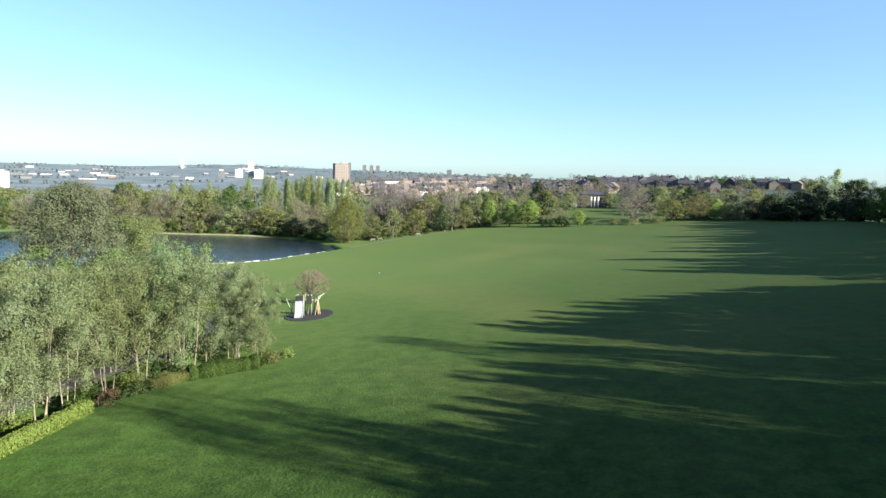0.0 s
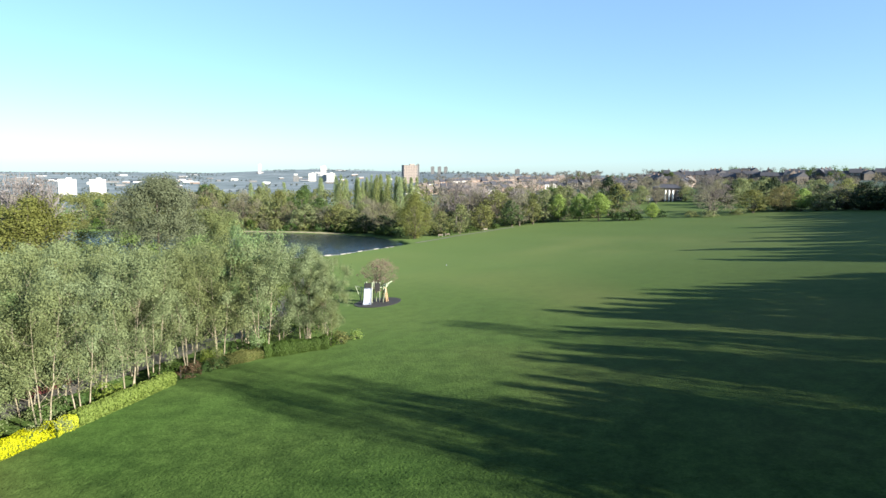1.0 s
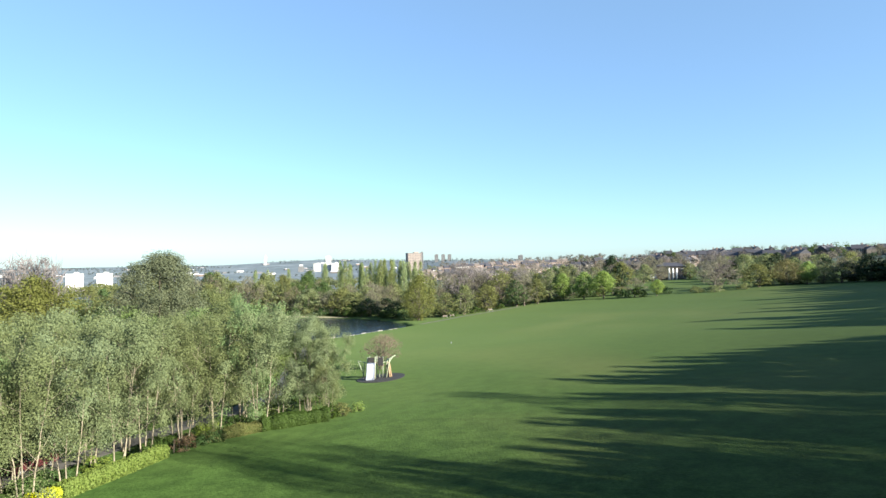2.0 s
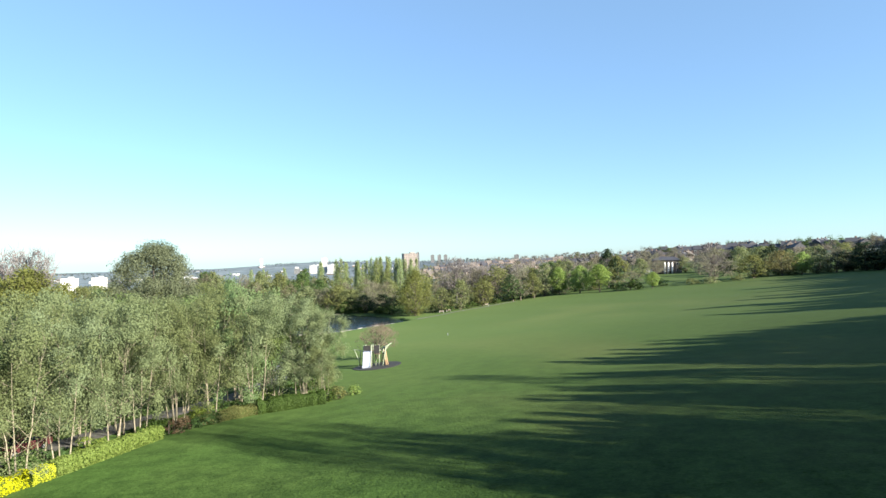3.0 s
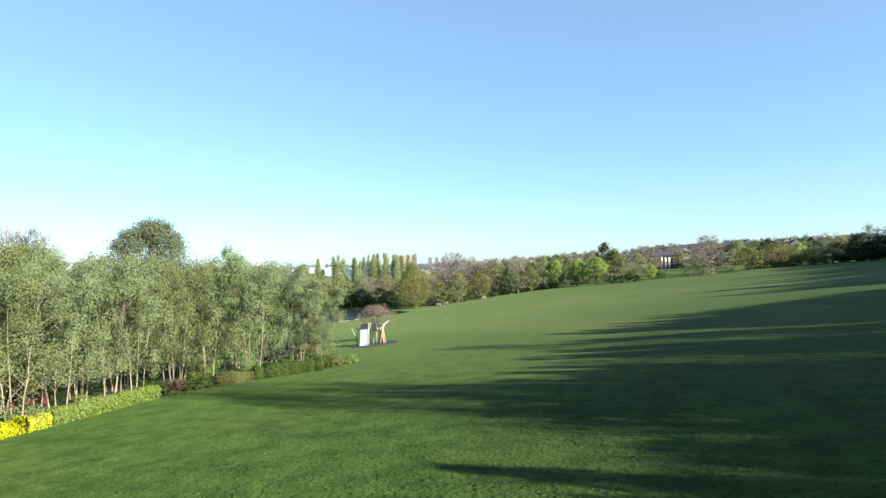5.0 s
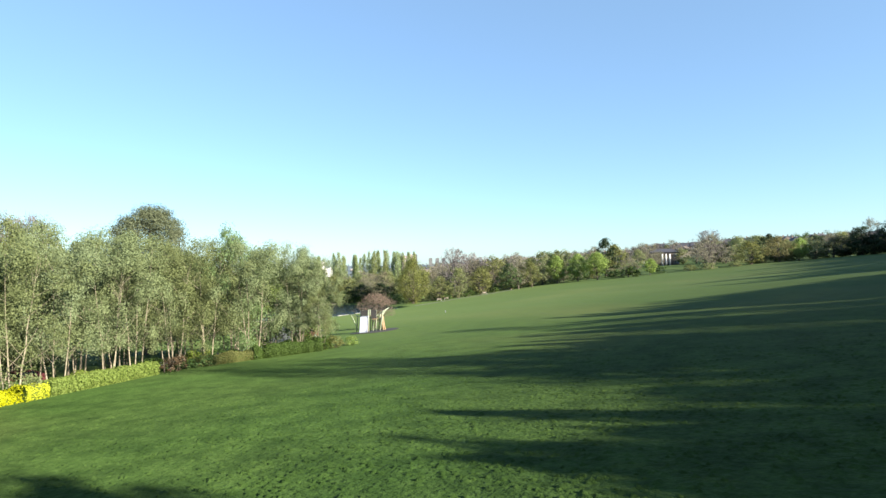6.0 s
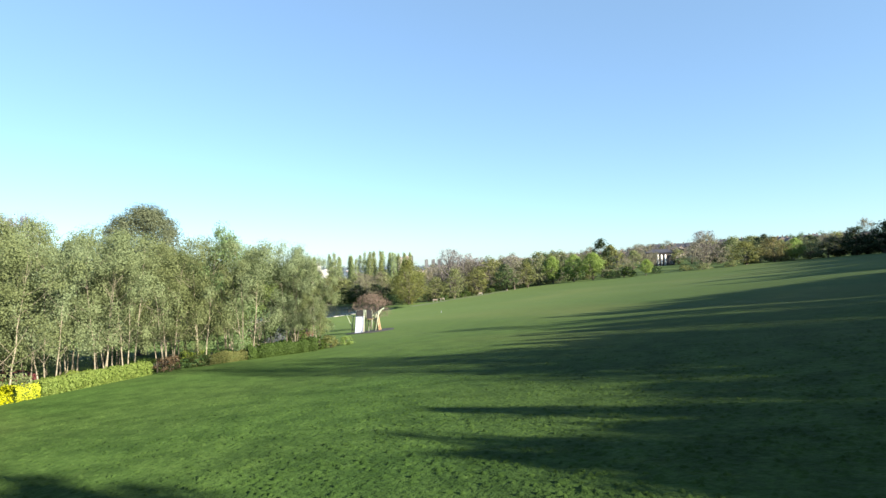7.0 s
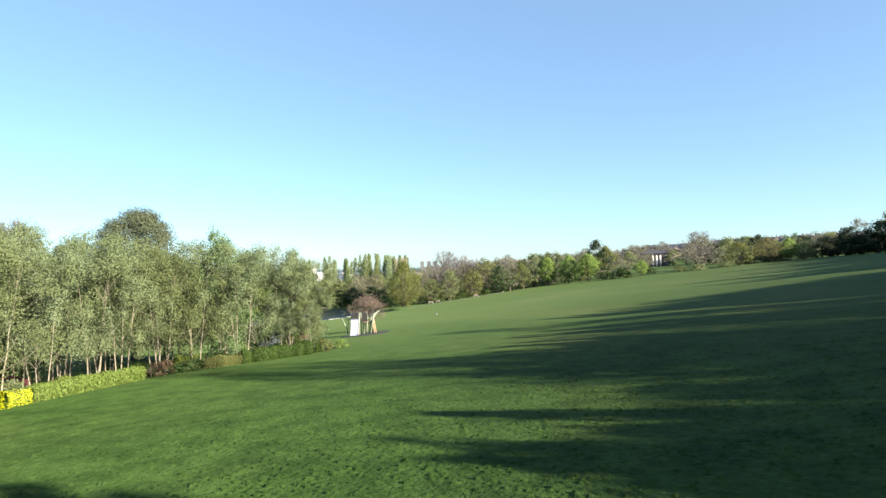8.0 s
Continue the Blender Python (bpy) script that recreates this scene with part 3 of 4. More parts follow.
for k in range(138):
    zone = (0, 0, 1, 2, 3)[k % 5]
    x = (rng.uniform(-195, -48), rng.uniform(-45, 5), rng.uniform(0, 66), rng.uniform(96, 160))[zone]
    y = (rng.uniform(240, 305), rng.uniform(240, 320), rng.uniform(256, 340), rng.uniform(245, 350))[zone]
    kind = (rng.choice(["olive", "olive", "brown", "green", "brown"]), rng.choice(["brown", "brown", "olive"]), rng.choice(["brown", "olive", "brown", "green"]), rng.choice(["brown", "olive", "olive", "dark"]))[zone]
    tall = (rng.uniform(13, 18), rng.uniform(11, 16), rng.uniform(10, 14), rng.uniform(11, 15))[zone]
    wide, bearing = rng.uniform(8, 13), math.degrees(math.atan2(x, y))
    if 11.0 < bearing < 17.5:
        continue  # the open lawn before the villa
    if zone == 3:
        tall *= 0.86
    if bearing < -34:
        tall *= 0.6  # low trees before the white tower blocks
    if -18.5 < bearing < -8.5:
        kind, tall = ("olive", "brown", "brown", "olive")[k % 4], tall * 0.7
    plant(kind, x, y, tall, wide, "park woodland")

for k in range(22):
    u = k / 21
    plant(rng.choice(["brown", "brown", "olive", "brown", "olive"]), -178 + 118 * u + rng.uniform(-2, 2), 229 + 9 * math.sin(u * 2.6) + rng.uniform(-2, 3), rng.uniform(8, 13), rng.uniform(9, 13), "trees on the far shore")
for k in range(12):
    plant(rng.choice(["brown", "olive", "brown"]), -190 - rng.uniform(2, 22), 172 + 5.5 * k, rng.uniform(9, 14), rng.uniform(9, 13), "trees on the far shore")
# the belt of tall trees along the top of the field, whose shadows fall across the grass
BELT_X, BELT_K = 30.0, 0.6
slope, lean_x, lean_y = math.tan(radians(SUN_EL)), math.sin(radians(SUN_AZ)), math.cos(radians(SUN_AZ))


def caster(across, along, kind, width, label=""):
    """A tree of the belt whose shadow ends at a place on the field, named across and along the light's path."""
    tx, ty = -lean_y * across - lean_x * along, lean_x * across - lean_y * along
    far = (BELT_X + BELT_K * ty - tx) / (lean_x - BELT_K * lean_y)
    x, y = tx + far * lean_x, ty + far * lean_y
    plant(kind, x, y, max(5.0, slope * far + gz(tx, ty) - gz(x, y) + 0.8), width, "belt of tall trees", label=label)


# where each tree's shadow ends: across the light, along it, and the crown's width
NEAR_SHADE = [(109, -14, 5), (106, 4, 5), (103, 9, 5), (99.5, 14, 5), (96, 19, 5), (92.5, 23, 5), (89, 28, 4.5), (85.5, 28, 5), (81, 32, 4.5), (77.5, 30, 5), (74, 33, 5), (71, 36, 4.4), (69.4, 31, 4.0),
              (62.8, 31, 3.6), (54, 28, 3.4), (51, 27.5, 3.6), (43, 22, 3.2), (40.6, 26, 4), (37.6, 24, 4), (35, 23.5, 4), (31.8, 22, 4), (29.6, 20, 3.2),
              (23.6, 10, 2.4), (19.2, 16.5, 3.4), (15, 14.2, 3.2), (13.4, 12, 3), (10.6, 6, 3), (7.2, 25, 3.6), (4.5, 27, 5), (1, 27, 5), (-3, 28, 6)]
FAR_SHADE = [(232, 24, 7), (225, 25, 7), (218, 26, 7), (211, 30, 5), (204, 22, 6), (197, 24, 6), (189, 34, 5), (182, 20, 6), (175, 27, 5), (168, 18, 6), (161, 24, 5), (154, 28, 5), (147, 16, 5), (139, 36, 5), (133, 18, 5), (128, 22, 4), (122.8, 29, 4.6)]
for across, along, wide in NEAR_SHADE + FAR_SHADE:
    caster(across, along - 4.5, "belt", wide * 1.3)
    caster(across + 0.4, along - 10.5, "belt", wide * 1.5)
for across in (64.2, 61.5, 53, 49.5, 42.5, 39, 36, 33, 30.5, 23.2, 19.8, 18, 14.6, 12, 9.5):
    caster(across, (6 if across > 29 else 0) + rng.uniform(-3, 3), "belt", 4.6)
for k in range(13):
    caster(-2 + 2.4 * k, rng.uniform(1.5, 5), "belt", 4.5)
for across, along in ((44.0, 20), (49.6, 25), (55.4, 24), (60.9, 25), (28.4, 19), (42.2, 13), (35.5, 15), (31, 14), (51.8, 17), (39.4, 16)):
    caster(across, along, "belt", 4.6)
for across, along in ((32.5, 30), (35.5, 28), (26.3, 12), (21.8, 6), (17, 6)):
    caster(across, along, "bare", 5.0, "tall nearly bare tree in the belt above the field")
for across, along in ((46.4, 22), (45.8, 12), (57, 18), (55.8, 14), (24.8, 14), (44.8, 15), (23, 6), (66, 20), (47.5, 20)):
    caster(across, along, "thin", 6.0, "tall nearly bare tree in the belt above the field")
for k in range(22):
    caster(121.5 + 5.2 * k, rng.uniform(2, 12), "belt", 6.5)
for k in range(14):
    caster(68.5 + 3 * k, rng.uniform(0, 4) - (0 if k < 10 else 16), "belt", 5.5)
for across, along, wide in ((59.3, 44, 8), (59.8, 40, 6), (30, 66, 9), (33.2, 58, 9), (31.2, 48, 8), (35, 39, 7), (28.6, 38, 7), (36, 33, 6), (57, 4, 5), (47.5, -2, 4)):
    caster(across, along, "thin", wide, "tall nearly bare tree in the belt above the field")
for k in range(40):
    y = 122 + k * 2.4 + rng.uniform(-2, 2)
    plant("belt", max(150, 0.84 * y) + rng.uniform(0, 26), y, rng.uniform(21, 27), rng.uniform(9, 12), "belt of tall trees")
for k in range(26):
    y = -20 + k * 8.5 + rng.uniform(-2, 2)
    plant("belt", 40 + 0.62 * y + rng.uniform(-2, 3), y, rng.uniform(8, 11), rng.uniform(8, 11), "belt of tall trees")
for x, y, tall, w, kind in ((133, 214, 13, 11, "dark"), (139, 206, 14, 11, "dark"), (146, 200, 13, 12, "green"), (152, 192, 15, 12, "dark"), (137, 226, 15, 12, "olive"), (147, 216, 15, 12, "dark"), (158, 208, 15, 12, "green"), (150, 232, 20, 5.5, "poplar"), (128, 228, 13, 11, "brown"), (164, 196, 16, 12, "dark")):
    plant(kind, x, y, tall, w, "belt of tall trees", label="tall pale-leaved poplar in the tree belt" if kind == "poplar" else "")

for k in range(13):
    plant("dark", 119 + 3.6 * k + rng.uniform(-1, 1), 229 - 2.6 * k + rng.uniform(-2, 3), rng.uniform(6.5, 9.5), rng.uniform(10, 14), "belt of tall trees", label="low dense dark green bush filling the tree belt")

# ---- helpers for built things ----
def part(name, me_or_bm, material=None, parent=None, label=""):
    if isinstance(me_or_bm, bmesh.types.BMesh):
        me = bpy.data.meshes.new(name)
        me_or_bm.to_mesh(me)
        me_or_bm.free()
        me.materials.append(material)
    else:
        me = me_or_bm
    ob = new(name, me)
    if parent:
        ob.parent = parent
    if label:
        tagged(ob, label)
    return ob


def root(name, x, y, z, turn=0, label="", category="", group=""):
    ob = new(name)
    ob.matrix_world = pose(x, y, z, 0, 0, turn)
    return tagged(ob, label, category, group)


def box(cx, cy, cz, sx, sy, sz, bevel=0.0, bm=None):
    """A box by its centre and size, with bevelled edges."""
    bm = bm or bmesh.new()
    got = bmesh.ops.create_cube(bm, size=1.0, matrix=Matrix.LocRotScale((cx, cy, cz), None, (sx, sy, sz)))
    if bevel:
        edges = list({e for v in got["verts"] for e in v.link_edges})
        bmesh.ops.bevel(bm, geom=edges, offset=bevel, segments=2, affect="EDGES")
    return bm


def pole_mesh(name, a, b, r, material, sides=8, taper=0.9):
    a, b = np.array(a, float), np.array(b, float)
    t = np.array([0, 0.004, 0.5, 0.996, 1.0])[:, None]
    v, f = tube(a + (b - a) * t, np.array([0.5, 1, (1 + taper) / 2, taper, taper * 0.5]) * r, sides)
    return mesh_of(name, v, f, material, flat=False)


def plain(name, colour, rough=0.6, spread=0.18, scale=0.8):
    colour = tuple(c * 0.71 for c in colour)
    return rough_mat(name, tuple(c * (1 - spread) for c in colour), tuple(min(0.95, c * (1 + spread)) for c in colour), scale, rough, 0.15)


# ---- hedges and shrubs ----
def hedge(path, height, width, leafmat, label, per=300, leaf=0.085, seed=1, lumpy=0.06):
    path = np.array(path, float)
    seg = np.r_[0, np.cumsum(np.linalg.norm(np.diff(path, axis=0), axis=1))]
    n = max(4, int(seg[-1] / 0.4))
    s = np.linspace(0, seg[-1], n)
    px, py = np.interp(s, seg, path[:, 0]), np.interp(s, seg, path[:, 1])
    d = np.stack([np.gradient(px), np.gradient(py)], 1)
    d /= np.linalg.norm(d, axis=1, keepdims=True)
    side = np.stack([d[:, 1], -d[:, 0]], 1)
    g = ground_z(px, py)
    rg = np.random.default_rng(seed)
    prof = np.array([(-0.42, -0.1), (-0.47, 0.5), (-0.44, 0.86), (-0.34, 0.97), (0.34, 0.97), (0.44, 0.86), (0.47, 0.5), (0.42, -0.1)])
    wob = 1 + rg.normal(scale=lumpy, size=(n, 1))
    base = root("hedge", float(px[0]), float(py[0]), float(g[0]), 0, label, "hedge")
    org = np.array([px[0], py[0], g[0]])
    ring = np.stack([px[:, None] + side[:, :1] * prof[:, 0] * width * wob, py[:, None] + side[:, 1:] * prof[:, 0] * width * wob, g[:, None] + prof[:, 1] * height * (1 + (wob - 1) * 0.6)], -1)
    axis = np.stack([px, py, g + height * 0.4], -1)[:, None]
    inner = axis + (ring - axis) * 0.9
    k = len(prof)
    i, j = np.meshgrid(np.arange(n - 1), np.arange(k - 1), indexing="ij")
    f = np.stack([i * k + j, i * k + j + 1, (i + 1) * k + j + 1, (i + 1) * k + j], -1).reshape(-1, 4)
    ends = np.array([[0, 1, 6, 7], [1, 2, 5, 6], [2, 3, 4, 5]])
    f = np.r_[f, ends, ends[:, ::-1] + (n - 1) * k]
    # inner sheet in dark box-leaf colour stands in for shade between the leaves
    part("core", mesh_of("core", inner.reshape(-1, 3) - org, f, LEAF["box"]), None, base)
    m = int(seg[-1] * (2 * height + width) * per)
    q = rg.uniform(0, n - 1.001, m)
    a = q.astype(int)
    u = (q - a)[:, None]
    e = rg.uniform(0, k - 1.001, m)
    lens = np.linalg.norm(np.diff(prof * [width, height], axis=0), axis=1)
    e = np.interp(rg.uniform(0, 1, m), np.r_[0, np.cumsum(lens) / lens.sum()], np.arange(k)).clip(0, k - 1.001)
    b = e.astype(int)
    v = (e - b)[:, None]
    p = (ring[a, b] * (1 - v) + ring[a, b + 1] * v) * (1 - u) + (ring[a + 1, b] * (1 - v) + ring[a + 1, b + 1] * v) * u
    mid = np.stack([np.interp(q, np.arange(n), px), np.interp(q, np.arange(n), py), np.interp(q, np.arange(n), g) + height * 0.5], 1)
    out = p - mid
    out /= np.linalg.norm(out, axis=1, keepdims=True)
    p = p + out * rg.normal(scale=0.045, size=(m, 1))
    lv, lf = leaves(rg, p - org, np.full(m, 0.05), 1, leaf, out=out)
    part("foliage", mesh_of("foliage", lv, lf, leafmat), None, base)
    return base


hedge([(-34.9, 24), (-34.4, 29), (-33.9, 34), (-33.3, 37.0)], 1.05, 1.1, LEAF["gold"], "low clipped hedge of bright golden-yellow privet", seed=2, lumpy=0.12)
hedge([(-33.3, 36.5), (-33.05, 38.4)], 1.0, 1.2, LEAF["gold"], "bushy end piece of bright yellow privet hedge", seed=3, lumpy=0.15)
hedge([(-33.0, 38.5), (-32.2, 44), (-31.7, 49.2)], 1.12, 1.15, LEAF["privet"], "clipped yellow-green privet hedge round the birch grove", seed=4, leaf=0.12, per=190)
hedge([(-29.7, 55.8), (-27.2, 58.6)], 0.95, 1.7, LEAF["olive"], "loose yellowish low hedge below the birches", seed=5, lumpy=0.2)
hedge([(-27.0, 58.8), (-24, 60.6), (-20.9, 62.2)], 1.2, 2.0, LEAF["box"], "low dark green hedge below the birches", seed=6, lumpy=0.14)


def shrub_template(kind, leafmat, words, spiky=0.0, variants=2):
    kw = dict(height=2.0, width=2.4, base=0.05, shape=dome_shape, clumps=48, clump_r=0.38, per=9, leaf=0.16, stems=3, trunk_r=0.05, lean=0.2, spiky=spiky, limbs=0.15)
    template(kind, variants, leafmat, BARK_DARK, **kw)
    WORDS[kind] = words


shrub_template("brown_shrub", LEAF["brown"], ("shrub", "bare brown twiggy shrub at the hedge end", "shrub"), 1.2)
shrub_template("red_shrub", LEAF["red"], ("shrub", "dense reddish-brown rounded shrub at the hedge end", "shrub"), variants=1)
shrub_template("dark_shrub", LEAF["box"], ("shrub", "dense dark green rounded shrub", "shrub"))
shrub_template("bright_shrub", LEAF["lime"], ("shrub", "fresh bright green leafy shrub", "shrub"))
shrub_template("olive_shrub", LEAF["olive"], ("shrub", "loose olive-green waterside shrub", "shrub"))
plant("red_shrub", -31.3, 51.2, 1.4, 1.8)
plant("dark_shrub", -30.9, 52.9, 1.0, 1.7)
plant("dark_shrub", -30.6, 54.4, 1.2, 2.2)
plant("olive_shrub", -30.1, 55.2, 1.15, 2.3, label="loose yellowish shrub closing the hedge end")
plant("olive_shrub", -29.3, 57.4, 0.9, 1.9, label="straggling olive shrub below the birches")
plant("dark_shrub", -20.6, 63.0, 1.35, 2.1)
plant("bright_shrub", -37.5, 33.5, 2.2, 3.4, label="bright green bush behind the golden hedge")
plant("bright_shrub", -38.8, 29.5, 2.4, 3.8, label="bright green bush behind the golden hedge")
plant("olive_shrub", -19.6, 64.2, 1.3, 2.0)
plant("bright_shrub", -19.0, 66.0, 1.0, 1.8)
plant("dark_shrub", -25.5, 72, 3.2, 4.6, label="dense dark green bush behind the birches")
for k in range(14):
    u = k / 13
    plant(("dark_shrub", "dark_shrub", "bright_shrub", "dark_shrub")[k % 4], -38.5 + 12 * u + rng.uniform(-1.5, 1.0) - 2.5, 32 + 32 * u + rng.uniform(-1.5, 1.5), rng.uniform(0.9, 1.7), rng.uniform(2.0, 3.0), "undergrowth in the grove", label="low undergrowth shrub between birch trunks")

# shrubs along the far shore of the pond
for k in range(46):
    u = k / 45
    x = -182 + 137 * u + rng.uniform(-1.5, 1.5)
    y = float(np.interp(x, [-182, -160, -110, -75, -55, -44], [208, 221, 230.5, 233.5, 229, 219])) + (0.8 if u < 0.75 else -0.6) + rng.uniform(0, 2.5)
    plant(("olive_shrub", "dark_shrub", "brown_shrub", "olive_shrub")[k % 4] if u < 0.75 else "dark_shrub", x, y, rng.uniform(2.4, 5.2), rng.uniform(3.5, 6.0), "shrubs along the shore")
for x, y, h, w in ((46, 231, 4, 5.5), (40, 233, 3.5, 5), (66, 228, 2.2, 5), (71, 227, 2.5, 6), (82, 229, 2.4, 5), (-18, 229, 2.5, 4.5), (-24, 223, 2.2, 4), (-8, 237, 2, 4), (56, 236, 3, 5)):
    plant("olive_shrub" if x > 60 else "dark_shrub", x, y, h, w, "shrubs along the field")

for k in range(44):
    u = k / 43
    x = -33 + 80 * u + rng.uniform(-1.5, 1.5)
    y = float(np.interp(x, [-34, -20, -8, 8, 30, 48], [224, 231, 240, 249, 250, 243])) + rng.uniform(1.5, 6)
    plant(("olive_shrub", "brown_shrub", "dark_shrub", "brown_shrub")[k % 4], x, y, rng.uniform(2.0, 4.2), rng.uniform(3.5, 5.5), "undergrowth under the far trees", label="twiggy undergrowth at the foot of the park trees")
for k in range(22):
    x = 92 + 2.1 * k + rng.uniform(-1, 1)
    plant(("brown_shrub", "dark_shrub", "olive_shrub")[k % 3], x, 246 - 0.55 * (x - 92) + rng.uniform(0, 4), rng.uniform(1.8, 3.4), rng.uniform(3.5, 5.5), "undergrowth under the far trees", label="low undergrowth beneath the trees at the field edge")
for x, y, tall, w in ((-60, 232.5, 7.5, 9), (-53, 229.5, 8.0, 9), (-47, 224, 7.0, 8), (-67, 235, 6.5, 8)):
    plant("dark", x, y, tall, w, label="low dark tree overhanging the end of the pond")

# ---- pond wall, path ----
wall_pts = np.array([(-36, 200.2), (-45, 186.2), (-52, 172.7), (-60, 165.2), (-75, 157.2)])
wall_root = root("pond_wall", -36, 200.2, WATER_Z, 0, "low pale stone pond wall in spaced blocks", "wall")
wl = np.r_[0, np.cumsum(np.linalg.norm(np.diff(wall_pts, axis=0), axis=1))]
block_me = None
for k in range(24):
    s = 0.8 + k * 2.55
    if s > wl[-1] - 1.5:
        break
    x, y = np.interp(s, wl, wall_pts[:, 0]), np.interp(s, wl, wall_pts[:, 1])
    x2, y2 = np.interp(s + 0.5, wl, wall_pts[:, 0]), np.interp(s + 0.5, wl, wall_pts[:, 1])
    if block_me is None:
        bm = box(0, 0, 0.0, 2.2, 0.5, 1.05, 0.06)
        block_me = bpy.data.meshes.new("block")
        bm.to_mesh(block_me)
        bm.free()
        block_me.materials.append(STONE_PALE)
    ob = part("block", block_me, None, wall_root)
    ob.matrix_basis = Matrix.Translation((x + 36, y - 200.2, 0.12 * math.sin(k * 2.3))) @ Matrix.Rotation(math.atan2(y2 - y, x2 - x), 4, "Z")


def ribbon(name, path, width, material, lift, label, category):
    path = np.array(path, float)
    seg = np.r_[0, np.cumsum(np.linalg.norm(np.diff(path, axis=0), axis=1))]
    n = int(seg[-1] / 0.8)
    s = np.linspace(0, seg[-1], n)
    px, py = np.interp(s, seg, path[:, 0]), np.interp(s, seg, path[:, 1])
    for _ in range(6):
        px[1:-1], py[1:-1] = (px[:-2] + px[2:] + 2 * px[1:-1]) / 4, (py[:-2] + py[2:] + 2 * py[1:-1]) / 4
    d = np.stack([np.gradient(px), np.gradient(py)], 1)
    d /= np.linalg.norm(d, axis=1, keepdims=True)
    across = np.linspace(-0.5, 0.5, 9) * width
    x, y = px[:, None] + d[:, 1:] * across, py[:, None] - d[:, :1] * across
    z = ground_z(x, y) + lift
    z[:, 0] -= 0.15
    z[:, -1] -= 0.15
    v = np.stack([x, y, z], -1).reshape(-1, 3)
    i, j = np.meshgrid(np.arange(n - 1), np.arange(8), indexing="ij")
    f = np.stack([i * 9 + j, i * 9 + j + 1, (i + 1) * 9 + j + 1, (i + 1) * 9 + j], -1).reshape(-1, 4)
    return tagged(new(name, mesh_of(name, v, f, material, flat=False)), label, category, kind="structure")


ribbon("pavement", [(-47, 12), (-44.5, 30), (-42, 46), (-38.5, 60), (-35, 72), (-36, 88), (-44, 112), (-58, 150)], 5.0, ASPHALT, 0.05, "worn grey asphalt path behind the birch grove", "path")
SAND = rough_mat("sandy_bank", (0.12, 0.10, 0.075), (0.20, 0.175, 0.135), 0.8)
ribbon("bank", [(-120, 226.6), (-110, 228.6), (-75, 231.6), (-68, 230.2)], 1.0, SAND, 0.06, "narrow sandy bank along the pond", "bank")
ribbon("pavement", [(-34, 201), (-30, 208), (-22, 218), (-10, 229.5), (0, 237)], 1.8, ASPHALT, 0.05, "narrow grey path along the trees", "path")

# ---- playground ----
PX, PY = -22.6, 90.4
PZ = gz(PX, PY)
WHITE = plain("white_plastic", (0.36, 0.40, 0.49), 0.45, 0.08)
CREAM = plain("cream_green_paint", (0.33, 0.38, 0.28), 0.5)
TIMBER = plain("pale_timber", (0.34, 0.235, 0.14), 0.75, 0.3, 3.0)
BLACK = plain("black_net", (0.02, 0.02, 0.022), 0.8)
bm = bmesh.new()
ring = []
for lift, grow in ((-0.35, 1.0), (0.05, 1.0), (0.07, 0.985)):
    ring.append([bm.verts.new((3.7 * grow * math.cos(a * math.pi / 24), 4.6 * grow * math.sin(a * math.pi / 24) + 0.3, lift + gz(PX + 0.85 + 3.7 * math.cos(a * math.pi / 24), PY + 4.6 * math.sin(a * math.pi / 24) + 0.3) - PZ)) for a in range(48)])
for lo, hi in zip(ring, ring[1:]):
    for a in range(48):
        bm.faces.new((lo[a], lo[(a + 1) % 48], hi[(a + 1) % 48], hi[a]))
bm.faces.new(ring[-1])
pad = part("safety_mat", bm, RUBBER)
pad.matrix_world = pose(PX + 0.85, PY, PZ)
tagged(pad, "dark oval rubber safety surface under the climbing frame", "play surface")
frame_root = root("climbing_frame", PX, PY, PZ, 6, "playground climbing frame with leaning cream poles and a white slide", "climbing frame")


def closer(q):
    """Draws a point of the frame in towards its middle."""
    return (0.83 * q[0] + 0.8 if q[0] < 0.05 else 0.61 * q[0] + 0.82, q[1], q[2])


for a, b, r in (((-3.3, 0.3, 0), (-3.0, 0.2, 2.5), 0.07), ((-2.6, -0.6, 0), (-2.3, -0.4, 3.4), 0.08), ((-0.9, -0.4, 0), (-0.9, -0.3, 3.5), 0.08), ((-2.4, 1.2, 0), (-2.2, 1.0, 3.3), 0.08), ((-0.9, 1.2, 0), (-0.8, 1.0, 3.4), 0.08),
                ((0.6, 0.2, 0), (0.6, 0.2, 3.4), 0.08), ((1.5, -0.2, 0), (2.5, -0.3, 3.3), 0.08), ((1.0, 0.6, 0), (1.7, 0.6, 3.1), 0.08), ((-0.3, 0.9, 0), (-0.3, 0.9, 3.3), 0.08)):
    part("pole", pole_mesh("pole", closer(a), closer(b), r, CREAM), None, frame_root)
for a, b, r in (((2.4, 0.1, 0), (2.0, 0.2, 2.3), 0.13), ((2.8, 0.4, 0), (2.2, 0.4, 2.4), 0.12), ((1.6, 0.9, 0), (1.8, 0.7, 2.5), 0.11), ((-1.3, 0.7, 0), (-1.2, 0.7, 2.2), 0.09)):
    part("post", pole_mesh("post", closer(a), closer(b), r, TIMBER), None, frame_root, "tan timber post")
